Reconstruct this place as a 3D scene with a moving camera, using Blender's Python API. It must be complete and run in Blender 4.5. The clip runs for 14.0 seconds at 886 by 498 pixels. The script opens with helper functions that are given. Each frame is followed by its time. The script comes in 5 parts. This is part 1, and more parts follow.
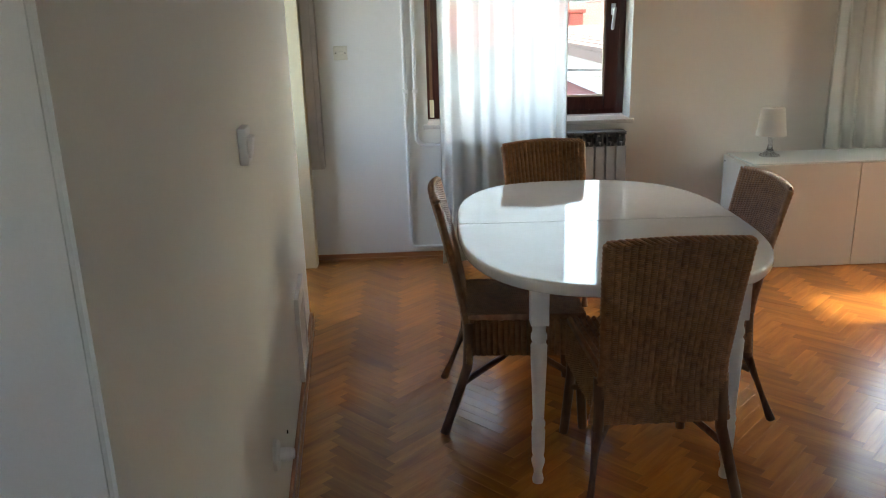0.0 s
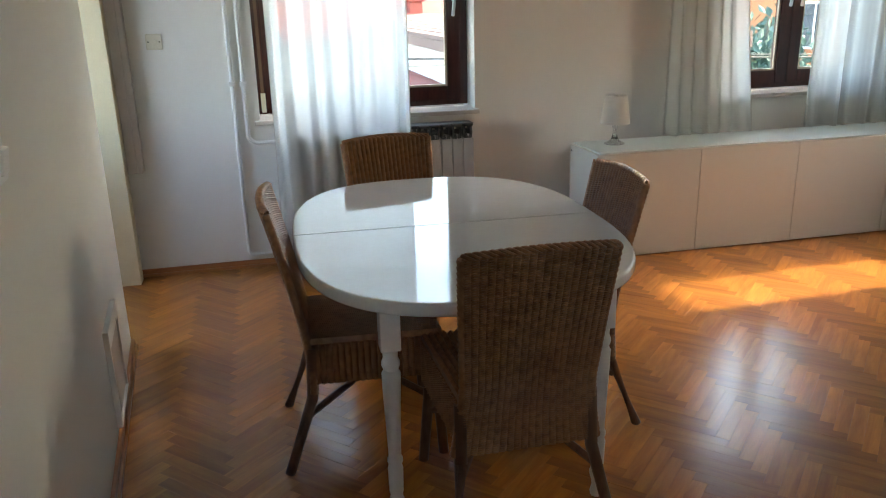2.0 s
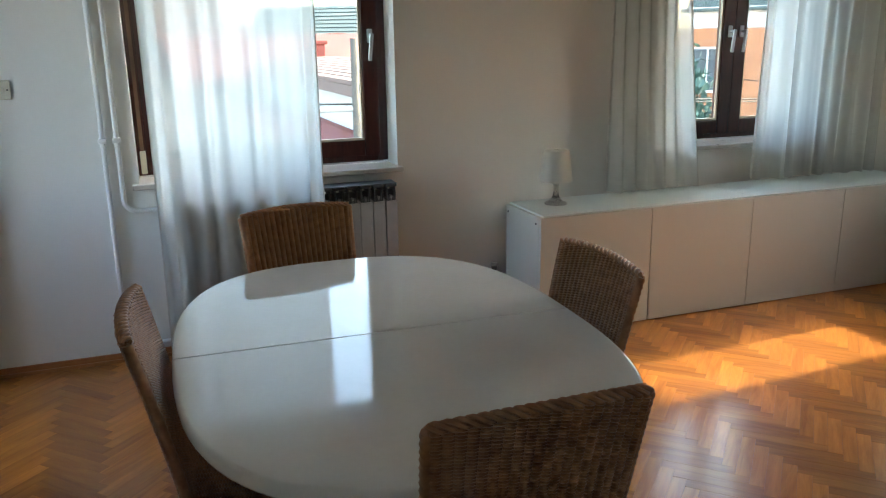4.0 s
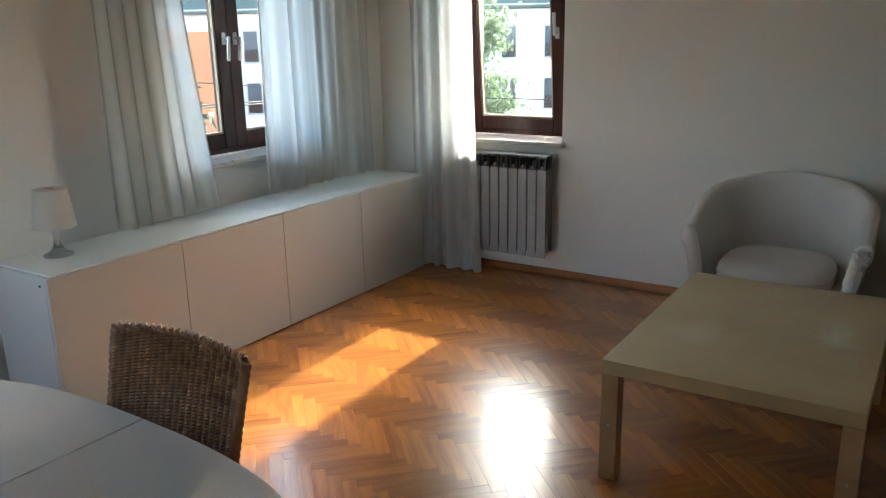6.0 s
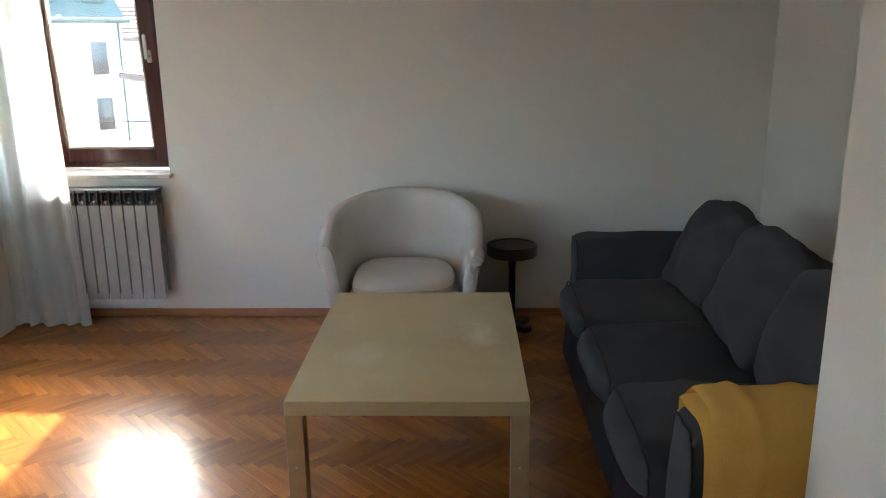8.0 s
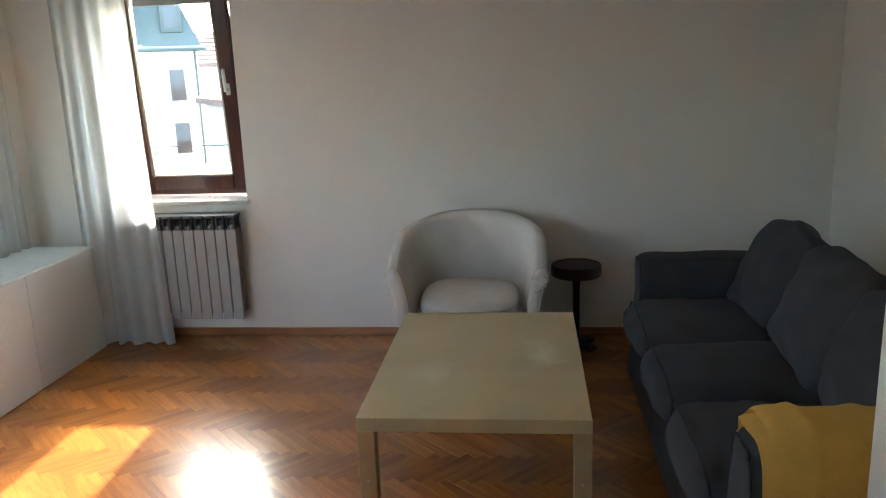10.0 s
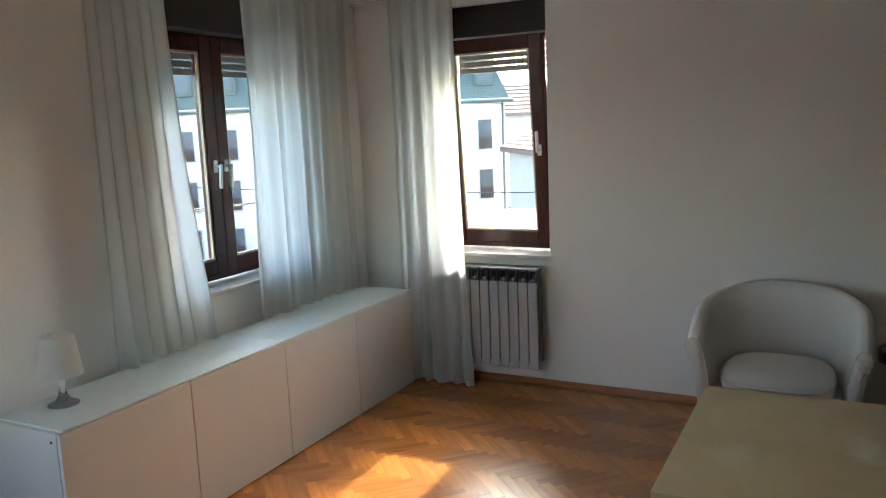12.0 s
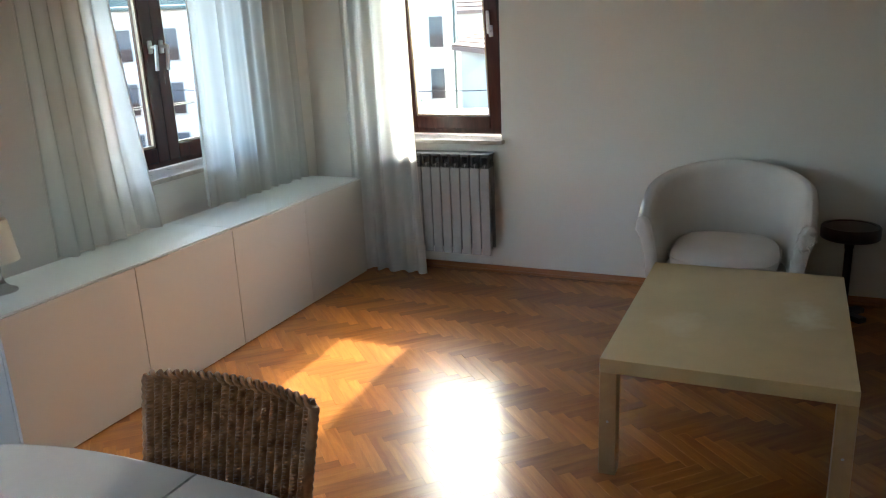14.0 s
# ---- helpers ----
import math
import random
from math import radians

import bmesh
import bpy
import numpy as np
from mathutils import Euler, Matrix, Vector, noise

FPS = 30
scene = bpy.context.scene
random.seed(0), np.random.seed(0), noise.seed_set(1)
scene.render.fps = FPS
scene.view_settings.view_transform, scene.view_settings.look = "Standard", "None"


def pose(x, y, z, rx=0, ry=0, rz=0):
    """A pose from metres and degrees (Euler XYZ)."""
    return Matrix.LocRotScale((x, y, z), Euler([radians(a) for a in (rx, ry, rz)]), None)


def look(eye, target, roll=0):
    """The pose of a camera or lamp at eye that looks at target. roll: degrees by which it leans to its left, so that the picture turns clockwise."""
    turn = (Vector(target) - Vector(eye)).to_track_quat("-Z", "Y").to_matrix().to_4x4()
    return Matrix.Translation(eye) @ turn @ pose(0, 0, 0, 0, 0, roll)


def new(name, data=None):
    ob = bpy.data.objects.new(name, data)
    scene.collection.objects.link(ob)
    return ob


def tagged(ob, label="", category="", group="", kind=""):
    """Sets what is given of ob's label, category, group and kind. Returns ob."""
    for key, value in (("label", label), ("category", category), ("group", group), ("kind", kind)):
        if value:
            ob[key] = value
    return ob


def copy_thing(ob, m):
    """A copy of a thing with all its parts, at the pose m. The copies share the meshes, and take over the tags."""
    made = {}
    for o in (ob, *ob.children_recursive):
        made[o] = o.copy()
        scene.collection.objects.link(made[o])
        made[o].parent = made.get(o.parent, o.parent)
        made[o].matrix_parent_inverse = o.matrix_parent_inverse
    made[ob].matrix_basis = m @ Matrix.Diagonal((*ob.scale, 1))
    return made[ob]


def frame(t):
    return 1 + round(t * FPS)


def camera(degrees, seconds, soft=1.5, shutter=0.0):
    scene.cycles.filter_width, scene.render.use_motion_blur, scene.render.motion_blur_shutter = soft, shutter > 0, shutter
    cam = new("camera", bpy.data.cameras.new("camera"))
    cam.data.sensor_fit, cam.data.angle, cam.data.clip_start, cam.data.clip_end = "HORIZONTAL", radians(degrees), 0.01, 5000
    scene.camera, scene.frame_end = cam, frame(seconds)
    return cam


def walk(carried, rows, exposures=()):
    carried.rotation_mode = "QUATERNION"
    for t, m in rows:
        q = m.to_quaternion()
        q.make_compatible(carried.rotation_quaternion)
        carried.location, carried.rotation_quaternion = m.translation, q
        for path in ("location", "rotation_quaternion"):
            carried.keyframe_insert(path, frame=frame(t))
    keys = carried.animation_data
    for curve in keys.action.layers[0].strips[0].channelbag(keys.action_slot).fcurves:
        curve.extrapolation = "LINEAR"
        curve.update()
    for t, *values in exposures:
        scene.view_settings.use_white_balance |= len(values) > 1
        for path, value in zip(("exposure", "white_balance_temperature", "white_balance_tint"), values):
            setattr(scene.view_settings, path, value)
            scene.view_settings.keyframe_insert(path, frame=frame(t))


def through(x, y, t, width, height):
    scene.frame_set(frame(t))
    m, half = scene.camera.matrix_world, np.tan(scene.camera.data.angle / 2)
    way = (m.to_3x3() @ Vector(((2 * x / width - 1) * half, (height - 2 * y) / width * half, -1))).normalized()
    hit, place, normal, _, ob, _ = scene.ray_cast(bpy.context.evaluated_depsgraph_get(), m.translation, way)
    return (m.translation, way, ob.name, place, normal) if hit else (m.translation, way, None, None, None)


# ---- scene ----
cam = camera(59.0, 14.0, 1.1)
PATH = [
    (0, (-1.913, -4.438, 1.523), (-1.865, -2.522, 0.951), -1.7),
    (0.5, (-1.919, -4.433, 1.512), (-1.615, -2.542, 0.933), -0.5),
    (1, (-1.91, -4.389, 1.504), (-1.468, -2.54, 0.884), 0.3),
    (1.5, (-1.879, -4.254, 1.492), (-1.443, -2.402, 0.876), -0.7),
    (2, (-1.844, -4.117, 1.499), (-1.426, -2.257, 0.893), -1.4),
    (2.2, (-1.839, -4.027, 1.5), (-1.424, -2.157, 0.925), -1.7),
    (4.3, (-1.755, -3.299, 1.496), (-0.961, -1.53, 1.006), -0.4),
    (4.5, (-1.757, -3.205, 1.504), (-0.771, -1.536, 1.012), -0.9),
    (5, (-1.752, -3.073, 1.534), (-0.469, -1.627, 1.022), -1.6),
    (5.5, (-1.72, -2.999, 1.535), (-0.229, -1.768, 1.024), -0.8),
    (6, (-1.626, -2.891, 1.524), (-0.002, -1.849, 0.998), -1.1),
    (6.5, (-1.569, -2.768, 1.552), (0.2, -2.011, 1.007), -0.8),
    (7, (-1.512, -2.594, 1.543), (0.391, -2.266, 1.023), -0.9),
    (7.5, (-1.53, -2.575, 1.542), (0.407, -2.486, 1.05), -0.4),
    (7.7, (-1.554, -2.584, 1.55), (0.383, -2.536, 1.055), -0.4),
    (9.8, (-1.705, -2.604, 1.646), (0.207, -2.482, 1.07), -1.8),
    (10, (-1.697, -2.608, 1.62), (0.238, -2.388, 1.163), -2.2),
    (10.5, (-1.68, -2.627, 1.65), (0.235, -2.115, 1.381), -2.9),
    (11, (-1.753, -2.565, 1.736), (0.114, -1.884, 1.51), -2.1),
    (11.5, (-1.771, -2.564, 1.722), (-0.001, -1.665, 1.477), -2.1),
    (12, (-1.778, -2.571, 1.708), (-0.028, -1.654, 1.396), -2.4),
    (12.5, (-1.765, -2.579, 1.662), (-0.009, -1.708, 1.267), -3.2),
    (13, (-1.763, -2.586, 1.619), (-0.004, -1.766, 1.138), -3.6),
    (13.5, (-1.76, -2.59, 1.602), (0.001, -1.817, 1.053), -3.9),
    (14, (-1.742, -2.561, 1.589), (0.007, -1.765, 1.034), -2.6),
]
EXPOSURES = [(0, 4.66, 7600, 12), (1.5, 4.60, 7500, 12), (2.2, 4.55, 7300, 12), (4.5, 4.23, 6900, 8), (5.5, 4.20, 6700, 9), (6.0, 4.43, 6650, 10), (7.5, 5.16, 6600, 10), (9.9, 5.06, 6600, 10), (10.5, 4.56, 6650, 10), (11.0, 4.60, 6650, 9), (12.5, 4.43, 6550, 9), (14.0, 4.66, 6650, 9)]
SKY, SUN = 0.15, 0.62
SWY, SWZ = -2.497, 1.23
PX, PY = 0.077, 0.0
walk(cam, [(t, look(eye, target, roll)) for t, eye, target, roll in PATH], EXPOSURES)

# ---- sky and sun ----
world = bpy.data.worlds.new("sky")
scene.world = world
world.use_nodes = True
wn = world.node_tree
sky = wn.nodes.new("ShaderNodeTexSky")
sky.sky_type = 'NISHITA'
sky.sun_disc = False
sky.sun_elevation = radians(34.3)
sky.sun_rotation = radians(87)
sky.dust_density = 3.0
wn.links.new(sky.outputs[0], wn.nodes["Background"].inputs[0])
wn.nodes["Background"].inputs[1].default_value = SKY

sun_data = bpy.data.lights.new("sun", 'SUN')
sun_data.energy, sun_data.angle, sun_data.color = SUN, radians(1.5), (1.0, 0.96, 0.88)
sun = new("sun", sun_data)
sun.matrix_world = look((30, 1.5, 20.5), (0, 0, 0))


# ---- materials ----
def material(name):
    m = bpy.data.materials.new(name)
    m.use_nodes = True
    nt = m.node_tree
    return m, nt, nt.nodes["Principled BSDF"]


def node(nt, kind, **values):
    n = nt.nodes.new(kind)
    for key, value in values.items():
        n.inputs[key.replace("_", " ")].default_value = value
    return n


def ramp(nt, source, stops):
    r = nt.nodes.new("ShaderNodeValToRGB")
    els = r.color_ramp.elements
    while len(els) < len(stops):
        els.new(0.5)
    for el, (p, c) in zip(els, stops):
        el.position, el.color = p, (*c, 1)
    nt.links.new(source, r.inputs[0])
    return r.outputs[0]


def coords(nt, scale=(1, 1, 1), turn=(0, 0, 0)):
    tc = nt.nodes.new("ShaderNodeTexCoord")
    mp = nt.nodes.new("ShaderNodeMapping")
    mp.inputs["Scale"].default_value = scale
    mp.inputs["Rotation"].default_value = turn
    nt.links.new(tc.outputs["Object"], mp.inputs[0])
    return mp.outputs[0]


def bump(nt, bsdf, source, strength, distance=0.002):
    b = node(nt, "ShaderNodeBump", Strength=strength, Distance=distance)
    nt.links.new(source, b.inputs["Height"])
    nt.links.new(b.outputs[0], bsdf.inputs["Normal"])


def surface(name, dark, light, rough=0.5, scale=8.0, fine=120.0, relief=0.15, metal=0.0, stretch=(1, 1, 1), spec=0.5, rough_var=0.08):
    """Two-scale mottled surface: broad stains and fine grain."""
    m, nt, b = material(name)
    co = coords(nt, stretch)
    n1 = node(nt, "ShaderNodeTexNoise", Scale=scale, Detail=5.0, Roughness=0.6)
    n2 = node(nt, "ShaderNodeTexNoise", Scale=fine, Detail=3.0, Roughness=0.6)
    nt.links.new(co, n1.inputs["Vector"])
    nt.links.new(co, n2.inputs["Vector"])
    mix = nt.nodes.new("ShaderNodeMath")
    mix.operation = 'MULTIPLY_ADD'
    mix.inputs[1].default_value = 0.35
    nt.links.new(n2.outputs[0], mix.inputs[0])
    sc = nt.nodes.new("ShaderNodeMath")
    sc.operation = 'MULTIPLY'
    sc.inputs[1].default_value = 0.65
    nt.links.new(n1.outputs[0], sc.inputs[0])
    nt.links.new(sc.outputs[0], mix.inputs[2])
    nt.links.new(ramp(nt, mix.outputs[0], [(0.3, dark), (0.7, light)]), b.inputs["Base Color"])
    mr = node(nt, "ShaderNodeMapRange")
    mr.inputs["To Min"].default_value = max(0.02, rough - rough_var)
    mr.inputs["To Max"].default_value = min(1.0, rough + rough_var)
    nt.links.new(n1.outputs[0], mr.inputs[0])
    nt.links.new(mr.outputs[0], b.inputs["Roughness"])
    b.inputs["Metallic"].default_value = metal
    b.inputs["Specular IOR Level"].default_value = spec
    if relief:
        bump(nt, b, n2.outputs[0], relief)
    return m


def wood(name, dark, light, rough=0.4, along=(1, 14, 14), scale=3.0, relief=0.1, vary=0.0, island=False):
    m, nt, b = material(name)
    co = coords(nt, along)
    if vary:
        rnd = nt.nodes.new("ShaderNodeNewGeometry" if island else "ShaderNodeObjectInfo")
        out = rnd.outputs["Random Per Island"] if island else rnd.outputs["Random"]
        off = nt.nodes.new("ShaderNodeVectorMath")
        off.operation = 'ADD'
        comb = nt.nodes.new("ShaderNodeCombineXYZ")
        k = nt.nodes.new("ShaderNodeMath")
        k.operation = 'MULTIPLY'
        k.inputs[1].default_value = 57.0
        nt.links.new(out, k.inputs[0])
        for i in range(3):
            nt.links.new(k.outputs[0], comb.inputs[i])
        nt.links.new(co, off.inputs[0])
        nt.links.new(comb.outputs[0], off.inputs[1])
        co = off.outputs[0]
    n1 = node(nt, "ShaderNodeTexNoise", Scale=scale, Detail=6.0, Roughness=0.65, Distortion=0.6)
    n2 = node(nt, "ShaderNodeTexNoise", Scale=scale * 9, Detail=3.0)
    nt.links.new(co, n1.inputs["Vector"])
    nt.links.new(co, n2.inputs["Vector"])
    col = ramp(nt, n1.outputs[0], [(0.3, dark), (0.72, light)])
    if vary:
        hs = nt.nodes.new("ShaderNodeHueSaturation")
        mr = node(nt, "ShaderNodeMapRange")
        mr.inputs["To Min"].default_value = 1.0 - vary
        mr.inputs["To Max"].default_value = 1.0 + vary
        nt.links.new(out, mr.inputs[0])
        nt.links.new(mr.outputs[0], hs.inputs["Value"])
        nt.links.new(col, hs.inputs["Color"])
        col = hs.outputs[0]
    nt.links.new(col, b.inputs["Base Color"])
    mr2 = node(nt, "ShaderNodeMapRange")
    mr2.inputs["To Min"].default_value = rough - 0.06
    mr2.inputs["To Max"].default_value = rough + 0.08
    nt.links.new(n1.outputs[0], mr2.inputs[0])
    nt.links.new(mr2.outputs[0], b.inputs["Roughness"])
    bump(nt, b, n2.outputs[0], relief, 0.0015)
    return m


M_WALL = surface("wall_paint", (0.735, 0.725, 0.678), (0.795, 0.785, 0.738), rough=0.7, scale=1.2, fine=220, relief=0.12)
M_CEIL = surface("ceiling_paint", (0.77, 0.765, 0.74), (0.83, 0.825, 0.80), rough=0.8, scale=0.8, fine=200, relief=0.1)
M_WHITE = surface("white_gloss_paint", (0.74, 0.74, 0.72), (0.82, 0.82, 0.80), rough=0.3, scale=6, fine=160, relief=0.04)
M_SKIRT = wood("varnished_skirting", (0.30, 0.105, 0.028), (0.46, 0.185, 0.055), 0.3, (1, 1, 12))
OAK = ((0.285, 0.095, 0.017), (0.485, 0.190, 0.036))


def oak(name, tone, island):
    """Varnished parquet oak; tone puts the laying directions' differing sheen into the base colour."""
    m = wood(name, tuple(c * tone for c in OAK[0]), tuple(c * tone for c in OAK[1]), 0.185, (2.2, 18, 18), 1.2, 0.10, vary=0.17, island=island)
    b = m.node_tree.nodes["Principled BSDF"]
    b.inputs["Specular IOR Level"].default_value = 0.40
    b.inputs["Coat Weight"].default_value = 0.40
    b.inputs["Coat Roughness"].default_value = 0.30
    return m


# blocks at 45 coloured lighter, at 135 darker, standing in for grain sheen
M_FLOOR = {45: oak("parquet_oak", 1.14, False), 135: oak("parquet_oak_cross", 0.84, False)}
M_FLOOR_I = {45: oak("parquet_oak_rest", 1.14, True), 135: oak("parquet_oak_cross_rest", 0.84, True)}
M_JOINT = surface("parquet_joint", (0.16, 0.06, 0.015), (0.22, 0.09, 0.025), rough=0.4, scale=20)
M_FRAME = wood("dark_red_window_wood", (0.035, 0.008, 0.006), (0.085, 0.020, 0.014), 0.22, (12, 12, 1), 3.0, 0.06)
M_SHUTTER = surface("shutter_box_brown", (0.012, 0.006, 0.006), (0.028, 0.014, 0.014), rough=0.4, scale=5, relief=0.05)
M_SLAT = surface("shutter_slat_grey", (0.30, 0.30, 0.28), (0.42, 0.42, 0.40), rough=0.5, scale=10)
M_MARBLE = surface("sill_stone", (0.42, 0.39, 0.35), (0.60, 0.57, 0.53), rough=0.3, scale=14, fine=90, relief=0.03)
M_CHROME = surface("satin_metal", (0.55, 0.55, 0.55), (0.68, 0.68, 0.68), rough=0.28, scale=30, metal=1.0, relief=0.03)
M_PLASTIC = surface("ivory_plastic", (0.62, 0.58, 0.45), (0.72, 0.68, 0.55), rough=0.4, scale=10, relief=0.03)
M_WPLAST = surface("white_plastic", (0.74, 0.74, 0.73), (0.82, 0.82, 0.81), rough=0.35, scale=10, relief=0.03)
M_DARK = surface("black_slot", (0.01, 0.01, 0.01), (0.02, 0.02, 0.02), rough=0.7)
M_RAD = surface("radiator_enamel", (0.31, 0.31, 0.30), (0.39, 0.39, 0.375), rough=0.42, scale=6, fine=150, relief=0.04)
# radiator enamel with the shade of heads, grille and fittings put into its colour
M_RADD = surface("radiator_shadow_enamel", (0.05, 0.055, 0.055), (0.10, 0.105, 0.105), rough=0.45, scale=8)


def glass(name, tint=(1, 1, 1), rough=0.0):
    m, nt, b = material(name)
    b.inputs["Base Color"].default_value = (*tint, 1)
    b.inputs["Roughness"].default_value = rough
    b.inputs["Transmission Weight"].default_value = 1.0
    b.inputs["IOR"].default_value = 1.45
    return m


def pane_glass():
    m, nt, b = material("window_glass")
    tr = nt.nodes.new("ShaderNodeBsdfTransparent")
    tr.inputs[0].default_value = (0.78, 0.82, 0.81, 1)
    gl = node(nt, "ShaderNodeBsdfGlossy", Roughness=0.01)
    lw = node(nt, "ShaderNodeLayerWeight", Blend=0.5)
    pw = nt.nodes.new("ShaderNodeMath")
    pw.operation = 'POWER'
    pw.inputs[1].default_value = 4.0
    nt.links.new(lw.outputs["Facing"], pw.inputs[0])
    fr = nt.nodes.new("ShaderNodeMath")
    fr.operation = 'MULTIPLY_ADD'
    fr.inputs[1].default_value, fr.inputs[2].default_value = 0.9, 0.04
    nt.links.new(pw.outputs[0], fr.inputs[0])
    mx = nt.nodes.new("ShaderNodeMixShader")
    nt.links.new(fr.outputs[0], mx.inputs[0])
    nt.links.new(tr.outputs[0], mx.inputs[1])
    nt.links.new(gl.outputs[0], mx.inputs[2])
    nt.links.new(mx.outputs[0], nt.nodes["Material Output"].inputs[0])
    return m


M_GLASS = pane_glass()


def sheer(name, cloth, through, holes, share=0.55):
    """Thin woven cloth: scatters light through, with a share of open weave."""
    m, nt, b = material(name)
    co = coords(nt)
    n1 = node(nt, "ShaderNodeTexNoise", Scale=500.0, Detail=2.0)
    nt.links.new(co, n1.inputs["Vector"])
    n2 = node(nt, "ShaderNodeTexNoise", Scale=7.0, Detail=3.0)
    nt.links.new(co, n2.inputs["Vector"])
    df = nt.nodes.new("ShaderNodeBsdfDiffuse")
    nt.links.new(ramp(nt, n2.outputs[0], [(0.3, tuple(c * 0.92 for c in cloth)), (0.7, cloth)]), df.inputs[0])
    tl = nt.nodes.new("ShaderNodeBsdfTranslucent")
    tl.inputs[0].default_value = (*through, 1)
    tp = nt.nodes.new("ShaderNodeBsdfTransparent")
    m1 = node(nt, "ShaderNodeMixShader", Fac=share)
    nt.links.new(df.outputs[0], m1.inputs[1])
    nt.links.new(tl.outputs[0], m1.inputs[2])
    m2 = nt.nodes.new("ShaderNodeMixShader")
    nt.links.new(ramp(nt, n1.outputs[0], [(0.35, (holes * 0.6,) * 3), (0.65, (holes * 1.4,) * 3)]), m2.inputs[0])
    nt.links.new(m1.outputs[0], m2.inputs[1])
    nt.links.new(tp.outputs[0], m2.inputs[2])
    nt.links.new(m2.outputs[0], nt.nodes["Material Output"].inputs[0])
    return m


M_SHEER = sheer("white_voile", (0.70, 0.705, 0.68), (0.76, 0.785, 0.76), 0.16, 0.66)
M_HEM = sheer("voile_hem", (0.78, 0.77, 0.73), (0.60, 0.58, 0.54), 0.03)


# ---- building helpers ----
def box(bm, x0, x1, y0, y1, z0, z1, m=None):
    vs = [bm.verts.new((x, y, z)) for z in (z0, z1) for y in (y0, y1) for x in (x0, x1)]
    if m is not None:
        for v in vs:
            v.co = m @ v.co
    for f in ((0, 2, 3, 1), (4, 5, 7, 6), (0, 1, 5, 4), (2, 6, 7, 3), (0, 4, 6, 2), (1, 3, 7, 5)):
        bm.faces.new([vs[i] for i in f])
    return vs


def rbox(bm, x0, x1, y0, y1, z0, z1, r=0.004, seg=2, m=None):
    """A box with rounded edges."""
    t = bmesh.new()
    box(t, x0, x1, y0, y1, z0, z1)
    bmesh.ops.bevel(t, geom=t.edges[:], offset=r, segments=seg, affect='EDGES', profile=0.5)
    if m is not None:
        bmesh.ops.transform(t, matrix=m, verts=t.verts)
    join(bm, t)


def join(bm, t):
    me = bpy.data.meshes.new("tmp")
    t.to_mesh(me)
    t.free()
    bm.from_mesh(me)
    bpy.data.meshes.remove(me)


def lathe(bm, profile, at=(0, 0, 0), n=24, m=None):
    """A turned shape: profile of (radius, height)."""
    rings = []
    for r, z in profile:
        ring = []
        for i in range(n):
            a = 2 * math.pi * i / n
            v = Vector((at[0] + r * math.cos(a), at[1] + r * math.sin(a), at[2] + z))
            ring.append(bm.verts.new(m @ v if m is not None else v))
        rings.append(ring)
    for a, b in zip(rings, rings[1:]):
        for i in range(n):
            bm.faces.new((a[i], a[(i + 1) % n], b[(i + 1) % n], b[i]))
    bm.faces.new(rings[0][::-1])
    bm.faces.new(rings[-1])


def tube(bm, pts, r, n=10, r1=None):
    """A round bar along points."""
    pts = [Vector(p) for p in pts]
    rings = []
    up = Vector((0, 0, 1))
    for i, p in enumerate(pts):
        d = (pts[min(i + 1, len(pts) - 1)] - pts[max(i - 1, 0)]).normalized()
        ref = up if abs(d.dot(up)) < 0.95 else Vector((1, 0, 0))
        a = d.cross(ref).normalized()
        b = a.cross(d)
        rr = r if r1 is None else r + (r1 - r) * i / (len(pts) - 1)
        rings.append([bm.verts.new(p + rr * (math.cos(2 * math.pi * k / n) * a + math.sin(2 * math.pi * k / n) * b)) for k in range(n)])
    for a, b in zip(rings, rings[1:]):
        for i in range(n):
            bm.faces.new((a[i], a[(i + 1) % n], b[(i + 1) % n], b[i]))
    bm.faces.new(rings[0][::-1])
    bm.faces.new(rings[-1])


def finish(name, bm, mat, smooth=False):
    bmesh.ops.recalc_face_normals(bm, faces=bm.faces)
    me = bpy.data.meshes.new(name)
    bm.to_mesh(me)
    bm.free()
    me.materials.append(mat)
    if smooth:
        # broad faces between narrow rounded edges stay flat; the rest is shaded smooth
        sides = {}
        for p in me.polygons:
            for k in p.edge_keys:
                sides.setdefault(k, []).append(p.index)
        area = np.array([p.area for p in me.polygons])
        widest = np.zeros(len(area))
        bent = np.zeros(len(area), bool)
        for fs in sides.values():
            if len(fs) == 2:
                a, b = fs
                if me.polygons[a].normal.angle(me.polygons[b].normal, 0.0) > 0.10:
                    widest[a], widest[b] = max(widest[a], area[b]), max(widest[b], area[a])
                    bent[a] = bent[b] = True
        flat = bent & (area > 2.5 * widest)
        me.set_sharp_from_angle(angle=radians(40))
        me.polygons.foreach_set("use_smooth", ~flat)
    return me


def part(name, bm, mat, parent, label="", smooth=False):
    ob = new(name, finish(name, bm, mat, smooth))
    ob.parent = parent
    if label:
        ob["label"] = label
    return ob


def thing(name, at, label, category, group="", kind="", turn=0):
    ob = new(name)
    ob.matrix_basis = pose(*at, 0, 0, turn)
    return tagged(ob, label, category, group, kind)


def solid(name, bm, mat, label, category, kind="", group="", smooth=False, at=None):
    ob = new(name, finish(name, bm, mat, smooth))
    if at is not None:
        ob.matrix_basis = pose(*at)
    return tagged(ob, label, category, group, kind)


